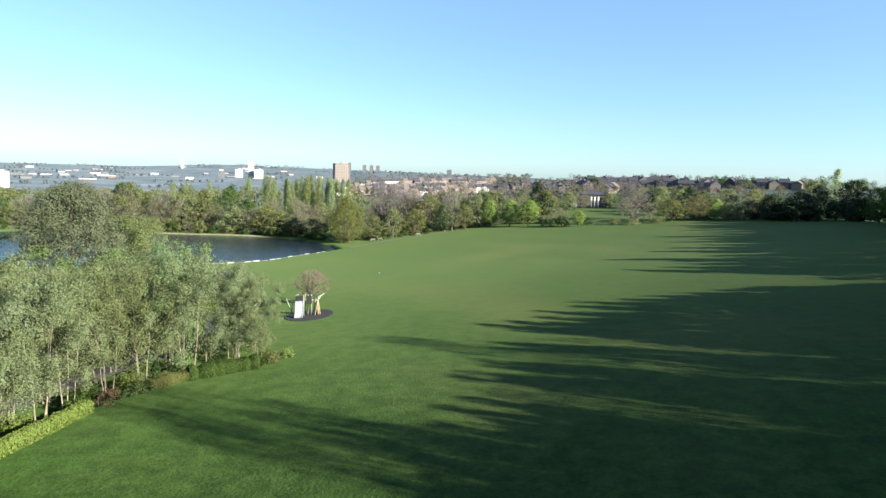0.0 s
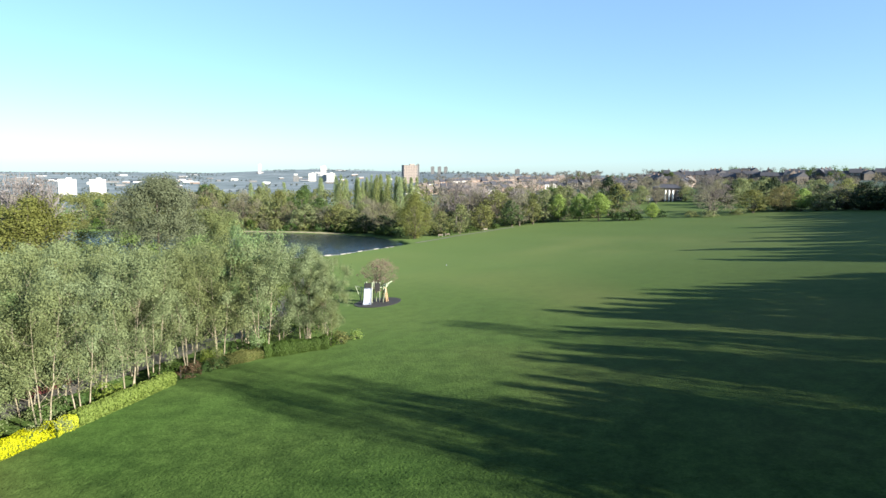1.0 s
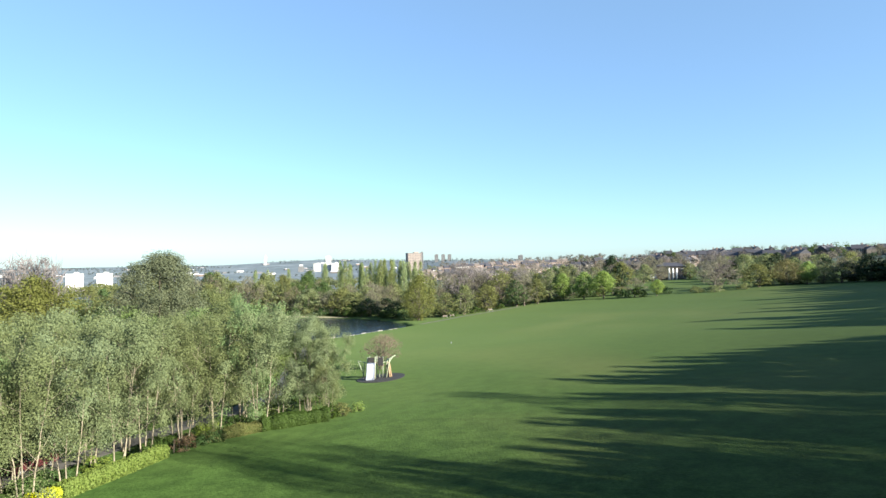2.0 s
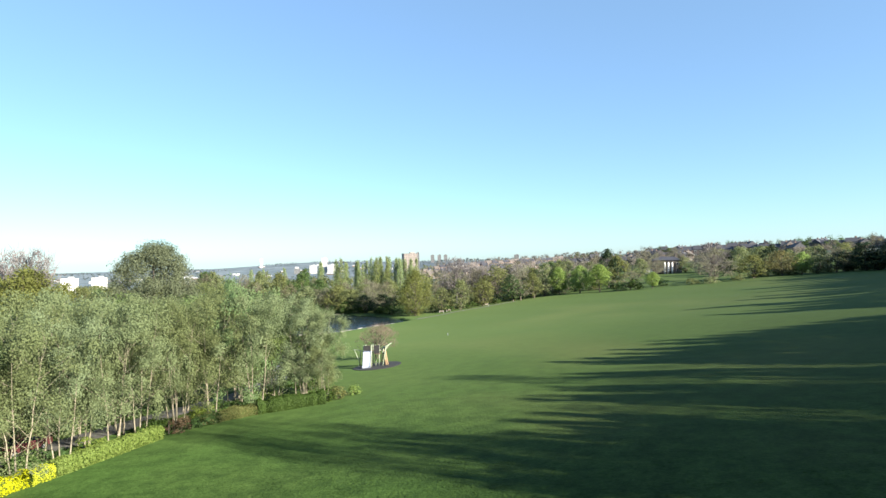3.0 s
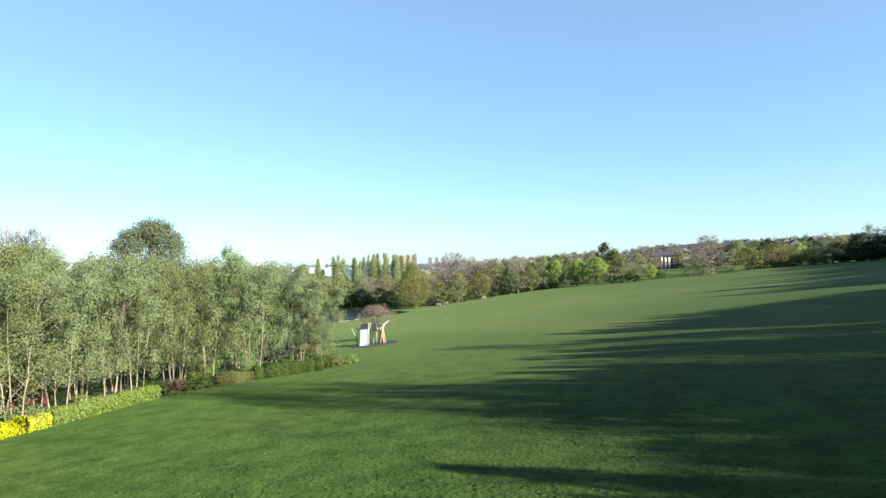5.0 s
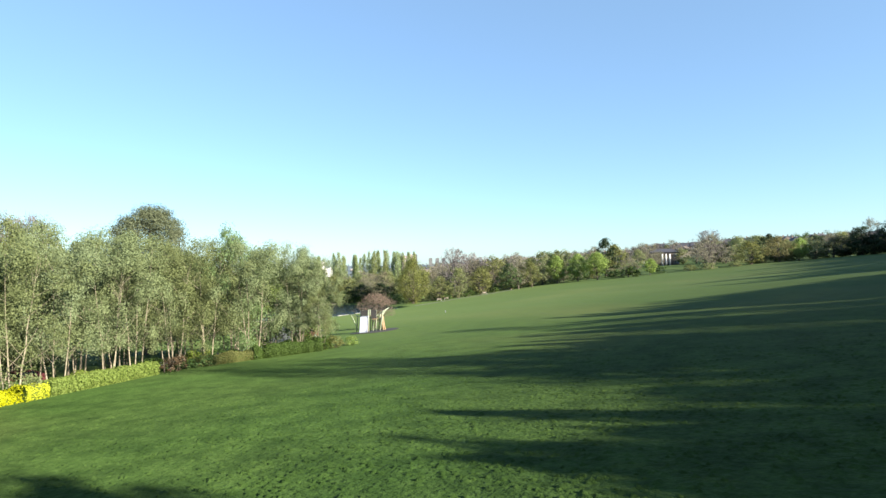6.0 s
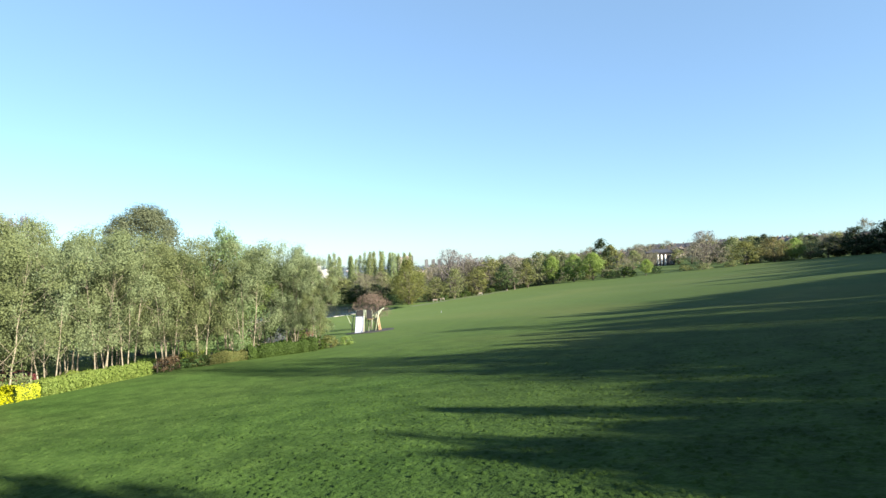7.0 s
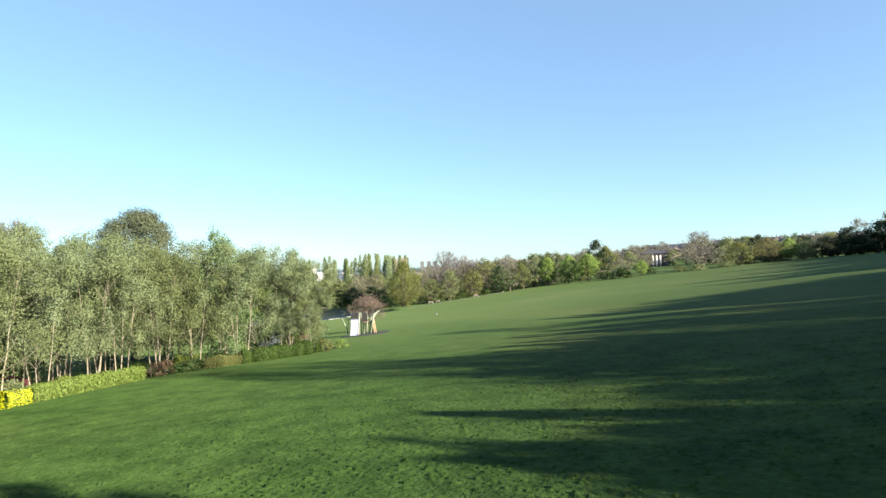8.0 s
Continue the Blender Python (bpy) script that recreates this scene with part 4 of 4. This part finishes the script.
for a, b, r in (((-4.3, 0.0, 2.75), (-1.0, -0.2, 2.2), 0.06), ((-1.0, -0.2, 2.3), (1.2, 0.0, 2.6), 0.06), ((0.9, 0.1, 2.6), (3.9, -0.2, 3.7), 0.08), ((-2.4, 1.0, 2.6), (0.3, 0.4, 2.7), 0.06), ((1.3, 0.0, 1.7), (3.1, -0.15, 3.35), 0.06), ((-4.2, 0.0, 2.7), (-2.9, -0.3, 0.3), 0.06)):
    part("beam", pole_mesh("beam", closer(a), closer(b), r, CREAM), None, frame_root)
slide = bmesh.new()
prof = [(-0.62, 0.16), (-0.54, 0.16), (-0.54, 0.0), (0.54, 0.0), (0.54, 0.16), (0.62, 0.16), (0.62, -0.06), (-0.62, -0.06)]
line = [(-1.9, 0.18), (-1.5, 0.26), (-1.1, 1.0), (-0.7, 2.1), (-0.45, 2.42), (0.1, 2.45)]
rows = [[slide.verts.new((-0.57 + x, y, z + h)) for x, h in prof] for y, z in line]
for lo, hi in zip(rows, rows[1:]):
    for a in range(8):
        slide.faces.new((lo[a], lo[(a + 1) % 8], hi[(a + 1) % 8], hi[a]))
slide.faces.new(rows[0][::-1])
slide.faces.new(rows[-1])
part("slide", slide, WHITE, frame_root, "white plastic slide")
part("platform", box(-0.57, 0.5, 2.38, 1.5, 1.2, 0.1, 0.02), TIMBER, frame_root, "timber platform")
part("platform", box(0.88, 0.6, 2.0, 1.0, 1.1, 0.1, 0.02), TIMBER, frame_root, "timber platform")
part("panel", box(-0.57, -0.72, 3.0, 1.0, 0.12, 0.8, 0.02), BLACK, frame_root, "black side panel")
part("panel", box(0.9, -0.55, 2.75, 0.85, 0.12, 1.3, 0.02), BLACK, frame_root, "black side panel")
for k in range(5):
    part("rung", pole_mesh("rung", (1.43, 0.55, 0.5 + 0.5 * k), (1.83, 0.0, 0.5 + 0.5 * k), 0.035, TIMBER, 6), None, frame_root)

# ---- small things in the park ----
CAR_RED = plain("maroon_car_paint", (0.10, 0.030, 0.034), 0.3)
GLASS_DARK = plain("dark_glass", (0.02, 0.025, 0.03), 0.1)
TYRE = plain("tyre_rubber", (0.02, 0.02, 0.02), 0.85)
METAL = plain("grey_metal", (0.35, 0.36, 0.37), 0.4)


def car(x, y, turn, paint, label):
    z = gz(x, y) + 0.05
    base = root("car", x, y, z, turn, label, "car")
    bm = bmesh.new()
    side = [(-2.05, 0.35), (-2.1, 0.7), (-1.95, 0.95), (-1.1, 1.02), (-0.55, 1.45), (0.9, 1.48), (1.65, 1.05), (2.05, 0.95), (2.1, 0.55), (2.0, 0.33)]
    left = [bm.verts.new((px, -0.84 if pz < 1.2 else -0.64, pz)) for px, pz in side]
    right = [bm.verts.new((px, 0.84 if pz < 1.2 else 0.64, pz)) for px, pz in side]
    bm.faces.new(left)
    bm.faces.new(right[::-1])
    for k in range(len(side)):
        j = (k + 1) % len(side)
        bm.faces.new((left[k], right[k], right[j], left[j]))
    bmesh.ops.bevel(bm, geom=list(bm.edges), offset=0.05, segments=2, affect="EDGES")
    bmesh.ops.recalc_face_normals(bm, faces=bm.faces)
    part("body", bm, paint, base)
    for s in (-1, 1):
        win = bmesh.new()
        win.faces.new([win.verts.new((px, s * py, pz)) for px, py, pz in ((-0.95, 0.835, 1.06), (1.35, 0.835, 1.08), (0.85, 0.70, 1.41), (-0.5, 0.70, 1.39))][::s])
        bmesh.ops.solidify(win, geom=win.faces[:], thickness=0.02)
        part("side_window", win, GLASS_DARK, base, "dark side window")
        for wx in (-1.3, 1.3):
            v, f = tube([(wx, s * 0.62, 0.31), (wx, s * 0.66, 0.31), (wx, s * 0.86, 0.31), (wx, s * 0.88, 0.31)], [0.2, 0.31, 0.31, 0.22], 16)
            w = part("wheel", mesh_of("wheel", v, f, TYRE, flat=False), None, base)
            v, f = tube([(wx, s * 0.80, 0.31), (wx, s * 0.875, 0.31), (wx, s * 0.885, 0.31)], [0.2, 0.2, 0.02], 12)
            part("rim", mesh_of("rim", v, f, METAL, flat=False), None, w)
    for wx, lean, words in ((-1.0, 0.45, "windscreen"), (1.42, -0.6, "rear_window")):
        bm = box(0, 0, 0, 0.03, 1.25, 0.55, 0.01)
        bmesh.ops.transform(bm, matrix=Matrix.Translation((wx + 0.17 * (1 if wx < 0 else -1), 0, 1.24)) @ Matrix.Rotation(0.88 if wx < 0 else -0.98, 4, "Y"), verts=bm.verts)
        part(words, bm, GLASS_DARK, base, "dark glass")
    return base


car(-42.6, 46.6, 78, CAR_RED, "dark maroon hatchback parked on the path behind birches")
car(-31.5, 86.5, 60, CAR_RED, "dark maroon hatchback parked beyond the grove")


BENCH_WOOD = plain("weathered_bench_wood", (0.20, 0.17, 0.14), 0.8, 0.3, 3.0)


def bench(x, y, turn):
    base = root("park_bench", x, y, gz(x, y), turn, "weathered wooden park bench by the path", "bench", "benches")
    for k in range(3):
        part("seat_slat", box(0, -0.16 + 0.16 * k, 0.45, 1.8, 0.13, 0.04, 0.008), BENCH_WOOD, base)
        part("back_slat", box(0, 0.28 + 0.02 * k, 0.58 + 0.15 * k, 1.8, 0.03, 0.12, 0.008), BENCH_WOOD, base)
    for s in (-0.8, 0.8):
        part("leg", box(s, -0.15, 0.22, 0.07, 0.07, 0.44, 0.008), METAL, base)
        part("leg", box(s, 0.25, 0.45, 0.07, 0.07, 0.9, 0.008), METAL, base)
    return base


bench(-27.5, 219.5, 20)
bench(-25.0, 221.0, 28)
bench(-11, 231, 40)
bm = box(0, 0, 0.18, 0.12, 0.12, 0.36, 0.02)
box(0, 0, 0.38, 0.16, 0.16, 0.05, 0.02, bm)
post = part("marker_post", bm, WHITE)
post.matrix_world = pose(-15.6, 134.5, gz(-15.6, 134.5) - 0.02)
tagged(post, "short white marker post standing in the grass", "post")
post2 = part("fence_post", box(0, 0, 0.65, 0.09, 0.09, 1.3, 0.015), BARK_DARK)
post2.matrix_world = pose(-31.75, 50.75, gz(-31.75, 50.75) - 0.02)
tagged(post2, "weathered wooden post at the hedge end", "post")

# ---- buildings ----
BRICK = plain("brown_brick", (0.24, 0.18, 0.155), 0.9)
BRICK_PALE = plain("pale_pink_brick", (0.285, 0.245, 0.228), 0.9)
BRICK_RED = plain("red_brick", (0.21, 0.150, 0.130), 0.9)
RENDER_WHITE = plain("white_render", (0.66, 0.66, 0.65), 0.8, 0.05)
RENDER_GREY = plain("grey_render", (0.17, 0.175, 0.185), 0.85)
SLATE = plain("grey_slate", (0.052, 0.054, 0.070), 0.7)
TILE_RED = plain("red_brown_tiles", (0.150, 0.128, 0.118), 0.8)
STONE_DARK = plain("sooty_stone", (0.115, 0.10, 0.09), 0.9)
PANE = plain("window_pane", (0.05, 0.06, 0.07), 0.12)
FRAME_W = plain("white_window_frame", (0.7, 0.7, 0.68), 0.5)


def tower(x, y, top, w, d, h, storeys, cols, wall, label, turn=None, band=PANE, group=""):
    """A tower block: wall, roof slab, lift house and a window for each bay of each storey on the seen sides."""
    turn = -math.degrees(math.atan2(x, y)) if turn is None else turn
    base = root("tower_block", x, y, top - h, turn, label, "tower block", group)
    part("wall", box(0, 0, h / 2 - 15, w, d, h + 30, 0.2), wall, base)
    part("roof", box(0, 0, h + 0.3, w + 0.8, d + 0.8, 0.7, 0.1), RENDER_GREY if wall != RENDER_WHITE else wall, base)
    part("lift_house", box(w * 0.1, 0, h + 2, w * 0.3, d * 0.4, 3.2, 0.1), wall, base)
    step, bay = h / storeys, w / cols
    me = bpy.data.meshes.new("window")
    bm = box(0, 0, 0, bay * 0.55, 0.3, step * 0.45, 0.03)
    bm.to_mesh(me)
    bm.free()
    me.materials.append(band)
    for s in range(storeys):
        for c in range(cols):
            ob = part("window", me, None, base)
            ob.location = ((c + 0.5) * bay - w / 2, -d / 2 - 0.05, (s + 0.55) * step)
    return base


tower(-265, 1500, 29, 40, 22, 52, 13, 9, BRICK_PALE, "brown brick slab block of flats above the park", turn=26)
tower(-247, 1508, 31, 8, 22, 54, 13, 2, RENDER_GREY, "pale stair tower beside the brown flats")
for az0 in (-39.2, -37.05):
    d0 = 1421.0
    tower(d0 * math.sin(radians(az0)), d0 * math.cos(radians(az0)), -13.6, 31 if az0 < -38 else 29, 18, 44, 12, 7, RENDER_WHITE, "bright white tower block in the valley", band=RENDER_GREY, group="white tower blocks")
for k, x in enumerate((-412, -377, -345)):
    tower(x, 2980, 36, 18, 18, 60, 14, 4, RENDER_GREY, "distant grey tower block on the skyline", group="distant towers")
tower(11, 2500, 27, 20, 16, 40, 12, 4, RENDER_GREY, "lone distant tower block on the skyline")
tower(-790, 2400, 26, 22, 18, 62, 14, 4, RENDER_WHITE, "distant white tower in the city", group="city blocks")
tower(-835, 2390, -4, 30, 18, 40, 8, 5, RENDER_WHITE, "distant white office block in the city", group="city blocks")
tower(-752, 2380, -2, 34, 18, 40, 8, 5, RENDER_WHITE, "distant white office block in the city", group="city blocks")
tower(-890, 2350, -16, 24, 18, 30, 6, 4, RENDER_GREY, "distant grey office block in the city", group="city blocks")
tower(-1480, 3330, 34, 14, 14, 60, 12, 3, RENDER_WHITE, "distant white tower on the hills")

HOUSE = {}


def house_meshes(wall, roof):
    w, d, h, rise = 8.5, 8.0, 5.6, 2.9
    out = []
    out.append(("wall", box(0, 0, h / 2 - 1.5, w, d, h + 3, 0.04), wall, None))
    bm = bmesh.new()
    o = 0.35
    pts = [(-w / 2 - 0.02, -d / 2 - o, h - 0.2), (w / 2 + 0.02, -d / 2 - o, h - 0.2), (w / 2 + 0.02, d / 2 + o, h - 0.2), (-w / 2 - 0.02, d / 2 + o, h - 0.2), (-w / 2 - 0.02, 0, h + rise), (w / 2 + 0.02, 0, h + rise)]
    v = [bm.verts.new(q) for q in pts]
    for f in ((0, 1, 5, 4), (2, 3, 4, 5), (0, 4, 3), (1, 2, 5), (3, 2, 1, 0)):
        bm.faces.new([v[q] for q in f])
    out.append(("roof", bm, roof, None))
    bm = box(w * 0.32, 0.4, h + rise - 0.1, 0.8, 0.9, 2.0, 0.04)
    for k in (-0.2, 0.2):
        box(w * 0.32 + k, 0.4, h + rise + 1.1, 0.22, 0.22, 0.5, 0.03, bm)
    out.append(("chimney", bm, BRICK, None))
    for x in (-2.2, 2.0):
        for z in (1.5, 4.1):
            out.append(("window", box(x, -d / 2 - 0.03, z, 1.7, 0.12, 1.35, 0.02), FRAME_W, (x, z)))
    out.append(("door", box(0.1, -d / 2 - 0.03, 1.05, 0.95, 0.12, 2.1, 0.02), SLATE, None))
    rows = []
    for name, bm, m, _ in out:
        me = bpy.data.meshes.new(name)
        bm.to_mesh(me)
        bm.free()
        me.materials.append(m)
        rows.append((name, me))
    pane = bpy.data.meshes.new("pane")
    bm = box(0, 0, 0, 1.45, 0.05, 1.1, 0.01)
    bm.to_mesh(pane)
    bm.free()
    pane.materials.append(PANE)
    return rows, pane


STYLES = [("brick", BRICK_RED, SLATE, "red-brick terraced house with a grey slate roof"), ("tile", BRICK, TILE_RED, "brown-brick terraced house with red-brown roof tiles"),
          ("white", RENDER_WHITE, SLATE, "white-rendered terraced house with a slate roof"), ("dark", STONE_DARK, SLATE, "dark stone terraced house with a slate roof")]
for key, w, r, words in STYLES:
    HOUSE[key] = (*house_meshes(w, r), words)


def house(key, x, y, turn, group):
    rows, pane, words = HOUSE[key]
    base = root("terraced_house", x, y, gz(x, y), turn, words, "house", group)
    base.matrix_world = base.matrix_world @ Matrix.Diagonal((1, 1, rng.uniform(0.85, 1.2) if "ridge" in group else 1, 1))
    n = 0
    for name, me in rows:
        ob = part(name, me, None, base)
        if name == "window":
            p = part("pane", pane, None, ob)
            p.location = ((-2.2, -2.2, 2.0, 2.0)[n], -4.08, (1.5, 4.1, 1.5, 4.1)[n])
            n += 1
    return base


def terrace(az0, r, count, turn, keys, group):
    cx, cy = r * math.sin(radians(az0)), r * math.cos(radians(az0))
    for k in range(count):
        s = (k - (count - 1) / 2) * 8.55
        house(rng.choice(keys), cx + s * math.cos(radians(turn)), cy + s * math.sin(radians(turn)), turn, group)


for az0, r, n, turn in ((-8.5, 620, 6, 35), (-6.5, 700, 8, 28), (-5.0, 600, 6, 35), (-3.0, 690, 8, 30), (-1.0, 560, 7, 38), (0.3, 660, 8, 32), (2.0, 590, 6, 30), (-7.5, 830, 9, 28), (-4.0, 860, 9, 28), (-0.8, 820, 9, 30), (2.5, 800, 8, 25)):
    terrace(az0, r, n, turn, ["tile", "tile", "tile", "brick", "brick", "tile", "brick", "white"], "terraces on the hillside")
for az0, r, n, turn in ((5.0, 560, 5, -10), (7.5, 600, 6, 5), (9.5, 520, 5, -12), (11.5, 570, 6, -8), (14, 540, 6, -15), (16.5, 580, 7, -15), (18.5, 545, 6, -20), (20.5, 600, 8, -18), (22.5, 560, 7, -22), (24.5, 610, 7, -25), (27, 590, 7, -25), (19, 640, 8, -20), (14, 630, 8, -15), (29.5, 600, 6, -28)):
    terrace(az0, r, n // 2, turn, ["dark", "dark", "dark", "brick"], "houses on the ridge")
    terrace(az0 + 1.3, r + rng.uniform(-30, 30), n // 2, turn + rng.choice([70, 90, 110]), ["dark", "dark", "brick", "tile", "dark"], "houses on the ridge")

for x, y, tall, w, kind in ((70, 322, 9, 10, "brown"), (96, 324, 10, 11, "brown"), (103, 318, 11, 10, "olive"), (77, 330, 8, 7, "brown"), (64, 316, 10, 10, "olive"), (92, 334, 9, 8, "olive"), (73, 318, 12, 11, "brown"), (99, 320, 13, 12, "brown"), (76, 352, 14, 13, "brown"), (92, 354, 14, 13, "brown"), (84, 360, 13, 13, "bare")):
    plant(kind, x, y, tall, w, "trees before the villa")
vx, vy = 84, 341
WHITE_PAINT = plain("white_column_paint", (0.9, 0.9, 0.88), 0.6, 0.05)
villa = root("villa", vx, vy, gz(vx, vy), -10, "dark stone villa with a white columned porch at the park edge", "villa")
part("wall", box(0, 0, 3.3, 15, 11, 7.8, 0.1), STONE_DARK, villa)
bm = bmesh.new()
v = [bm.verts.new(q) for q in ((-8, -6, 7.1), (8, -6, 7.1), (8, 6, 7.1), (-8, 6, 7.1), (-4, 0, 9.1), (4, 0, 9.1))]
for f in ((0, 1, 5, 4), (2, 3, 4, 5), (0, 4, 3), (1, 2, 5), (3, 2, 1, 0)):
    bm.faces.new([v[q] for q in f])
part("roof", bm, SLATE, villa)
part("porch_roof", box(0.4, -7.1, 6.3, 5.0, 3.0, 0.5, 0.1), STONE_DARK, villa)
for x in (-1.5, 0.4, 2.3):
    part("column", pole_mesh("column", (x, -8.1, -0.4), (x, -8.1, 6.1), 0.5, WHITE_PAINT, 14), None, villa, "white column")
for x in (-6, -4.2, 5.2, 6.6):
    for z in (1.9, 5.0):
        w = part("window", box(x, -5.53, z, 1.1, 0.16, 1.8, 0.03), FRAME_W, villa)
        part("pane", box(x, -5.62, z, 0.9, 0.06, 1.55, 0.01), PANE, w)
for x in (-5, 5):
    part("chimney", box(x, 0, 9.2, 1.2, 1.6, 3.2, 0.05), STONE_DARK, villa)
part("wing", box(-9.4, -2, 1.0, 3.7, 8, 3.0, 0.1), RENDER_WHITE, villa, "low white side wing")

# pale sheds on the valley floor
SHED = plain("pale_sheet_metal", (0.5, 0.52, 0.55), 0.6)
for k in range(60):
    a0, r = rng.uniform(-46, -12), rng.uniform(1900, 4000)
    w, d, h = rng.uniform(12, 44), rng.uniform(12, 26), rng.uniform(3, 5.5)
    x, y = r * math.sin(radians(a0)), r * math.cos(radians(a0))
    shed = root("warehouse", x, y, gz(x, y), rng.uniform(-25, 25) - a0, "large pale flat-roofed warehouse in the valley", "warehouse", "valley warehouses")
    bm = box(0, 0, h / 2 - 2, w, d, h + 4, 0.1)
    part("wall", bm, (RENDER_GREY, SHED, STONE_DARK, BRICK, RENDER_WHITE)[k % 5], shed)
    bm = bmesh.new()
    v = [bm.verts.new(q) for q in ((-w / 2 - 0.5, -d / 2 - 0.5, h), (w / 2 + 0.5, -d / 2 - 0.5, h), (w / 2 + 0.5, d / 2 + 0.5, h), (-w / 2 - 0.5, d / 2 + 0.5, h), (-w / 2 - 0.5, 0, h + 3), (w / 2 + 0.5, 0, h + 3))]
    for f in ((0, 1, 5, 4), (2, 3, 4, 5), (0, 4, 3), (1, 2, 5), (3, 2, 1, 0)):
        bm.faces.new([v[q] for q in f])
    part("roof", bm, (RENDER_GREY, SLATE, SHED, SHED, RENDER_WHITE)[k % 5], shed)


# ---- far woods ----
def woods(name, spots, leafmat, label, per, leaf, squash=0.9):
    rg = np.random.default_rng(len(name) + len(spots))
    cen, rad = [], []
    for x, y, h in spots:
        z = gz(x, y)
        for q in range(7):
            cen.append((x + rg.normal() * h * 0.25, y + rg.normal() * h * 0.25, z + h * rg.uniform(0.25, 0.82)))
            rad.append(h * rg.uniform(0.16, 0.26))
    lv, lf = leaves(rg, np.array(cen), np.array(rad), per, leaf, squash, local=True, fuzz=0.4)
    return tagged(new(name, mesh_of(name, lv, lf, leafmat)), label, "woodland", kind="stuff")


def scatter(n, a, b, r0, r1, h0, h1):
    out = []
    for _ in range(n):
        t, r = radians(rng.uniform(a, b)), math.sqrt(rng.uniform(r0 * r0, r1 * r1))
        out.append((r * math.sin(t), r * math.cos(t), rng.uniform(h0, h1)))
    return out


woods("far_trees", scatter(150, -50, -8, 330, 620, 10, 15) + scatter(120, -50, -8, 620, 1200, 9, 14), LEAF["olive"], "distant olive-green woodland below the park", 14, 1.0)
woods("far_trees", scatter(90, -9, 12, 360, 640, 9, 14) + scatter(90, -9, 8, 640, 1300, 8, 13), LEAF["far_brown"], "distant bare brown trees among the terraces", 16, 0.8)
woods("far_trees", scatter(40, 8, 36, 370, 500, 8, 11) + scatter(34, 4, 36, 600, 700, 9, 14), LEAF["far_brown"], "distant brown trees among houses on the ridge", 36, 0.55)
woods("far_trees", scatter(34, 4, 38, 560, 720, 9, 14), LEAF["green"], "distant green trees along the ridge", 40, 0.6)
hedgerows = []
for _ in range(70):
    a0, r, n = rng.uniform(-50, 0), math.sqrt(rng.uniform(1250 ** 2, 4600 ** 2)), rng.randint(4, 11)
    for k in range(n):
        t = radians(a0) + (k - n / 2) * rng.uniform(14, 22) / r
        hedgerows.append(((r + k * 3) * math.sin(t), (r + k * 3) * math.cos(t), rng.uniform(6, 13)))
woods("far_trees", hedgerows, LEAF["haze"], "tree belts on the distant hills, leaves greyed to paint in haze", 8, 2.0)


# ---- grass clumps on the near field ----
tg = np.random.default_rng(5)
m = 20000
ty = 8 + 44 * tg.uniform(0, 1, m) ** 1.25
tx = tg.uniform(-1, 1, m) * (8 + ty * 0.8) - 3
keep = np.sin(tx * 0.9 + 1.3 * np.sin(ty * 0.5)) + np.sin(ty * 1.3 + 1.1 * np.sin(tx * 0.4)) + tg.normal(scale=1.4, size=m) > -0.5
keep &= tx > -30 + np.clip(ty - 45, 0, 30)
tx, ty = tx[keep], ty[keep]
n, k = len(tx), 7
ang = np.arange(k) * 2 * np.pi / k + tg.uniform(0, 1, (n, 1))
wide, high = tg.uniform(0.09, 0.22, (n, 1)), tg.uniform(0.03, 0.075, n) * np.interp(ty, [14, 34, 52], [1, 0.7, 0.3])
reach = wide * tg.uniform(0.7, 1.3, (n, k))
rx, ry = tx[:, None] + np.cos(ang) * reach, ty[:, None] + np.sin(ang) * reach
ring = np.stack([rx, ry, ground_z(rx, ry) - 0.025], -1)
ax, ay = tx + tg.normal(scale=0.03, size=n), ty + tg.normal(scale=0.03, size=n)
apex = np.stack([ax, ay, ground_z(ax, ay) + high], -1)[:, None]
verts = np.concatenate([ring, apex], 1).reshape(-1, 3)
at, j = np.arange(n)[:, None] * (k + 1), np.arange(k)[None]
faces = np.stack([at + j, at + (j + 1) % k, at + k + 0 * j], -1).reshape(-1, 3)
tagged(new("grass", mesh_of("grass", verts, faces, GRASS, flat=False)), "low uneven clumps of short grass on the near field", "grass", kind="stuff")
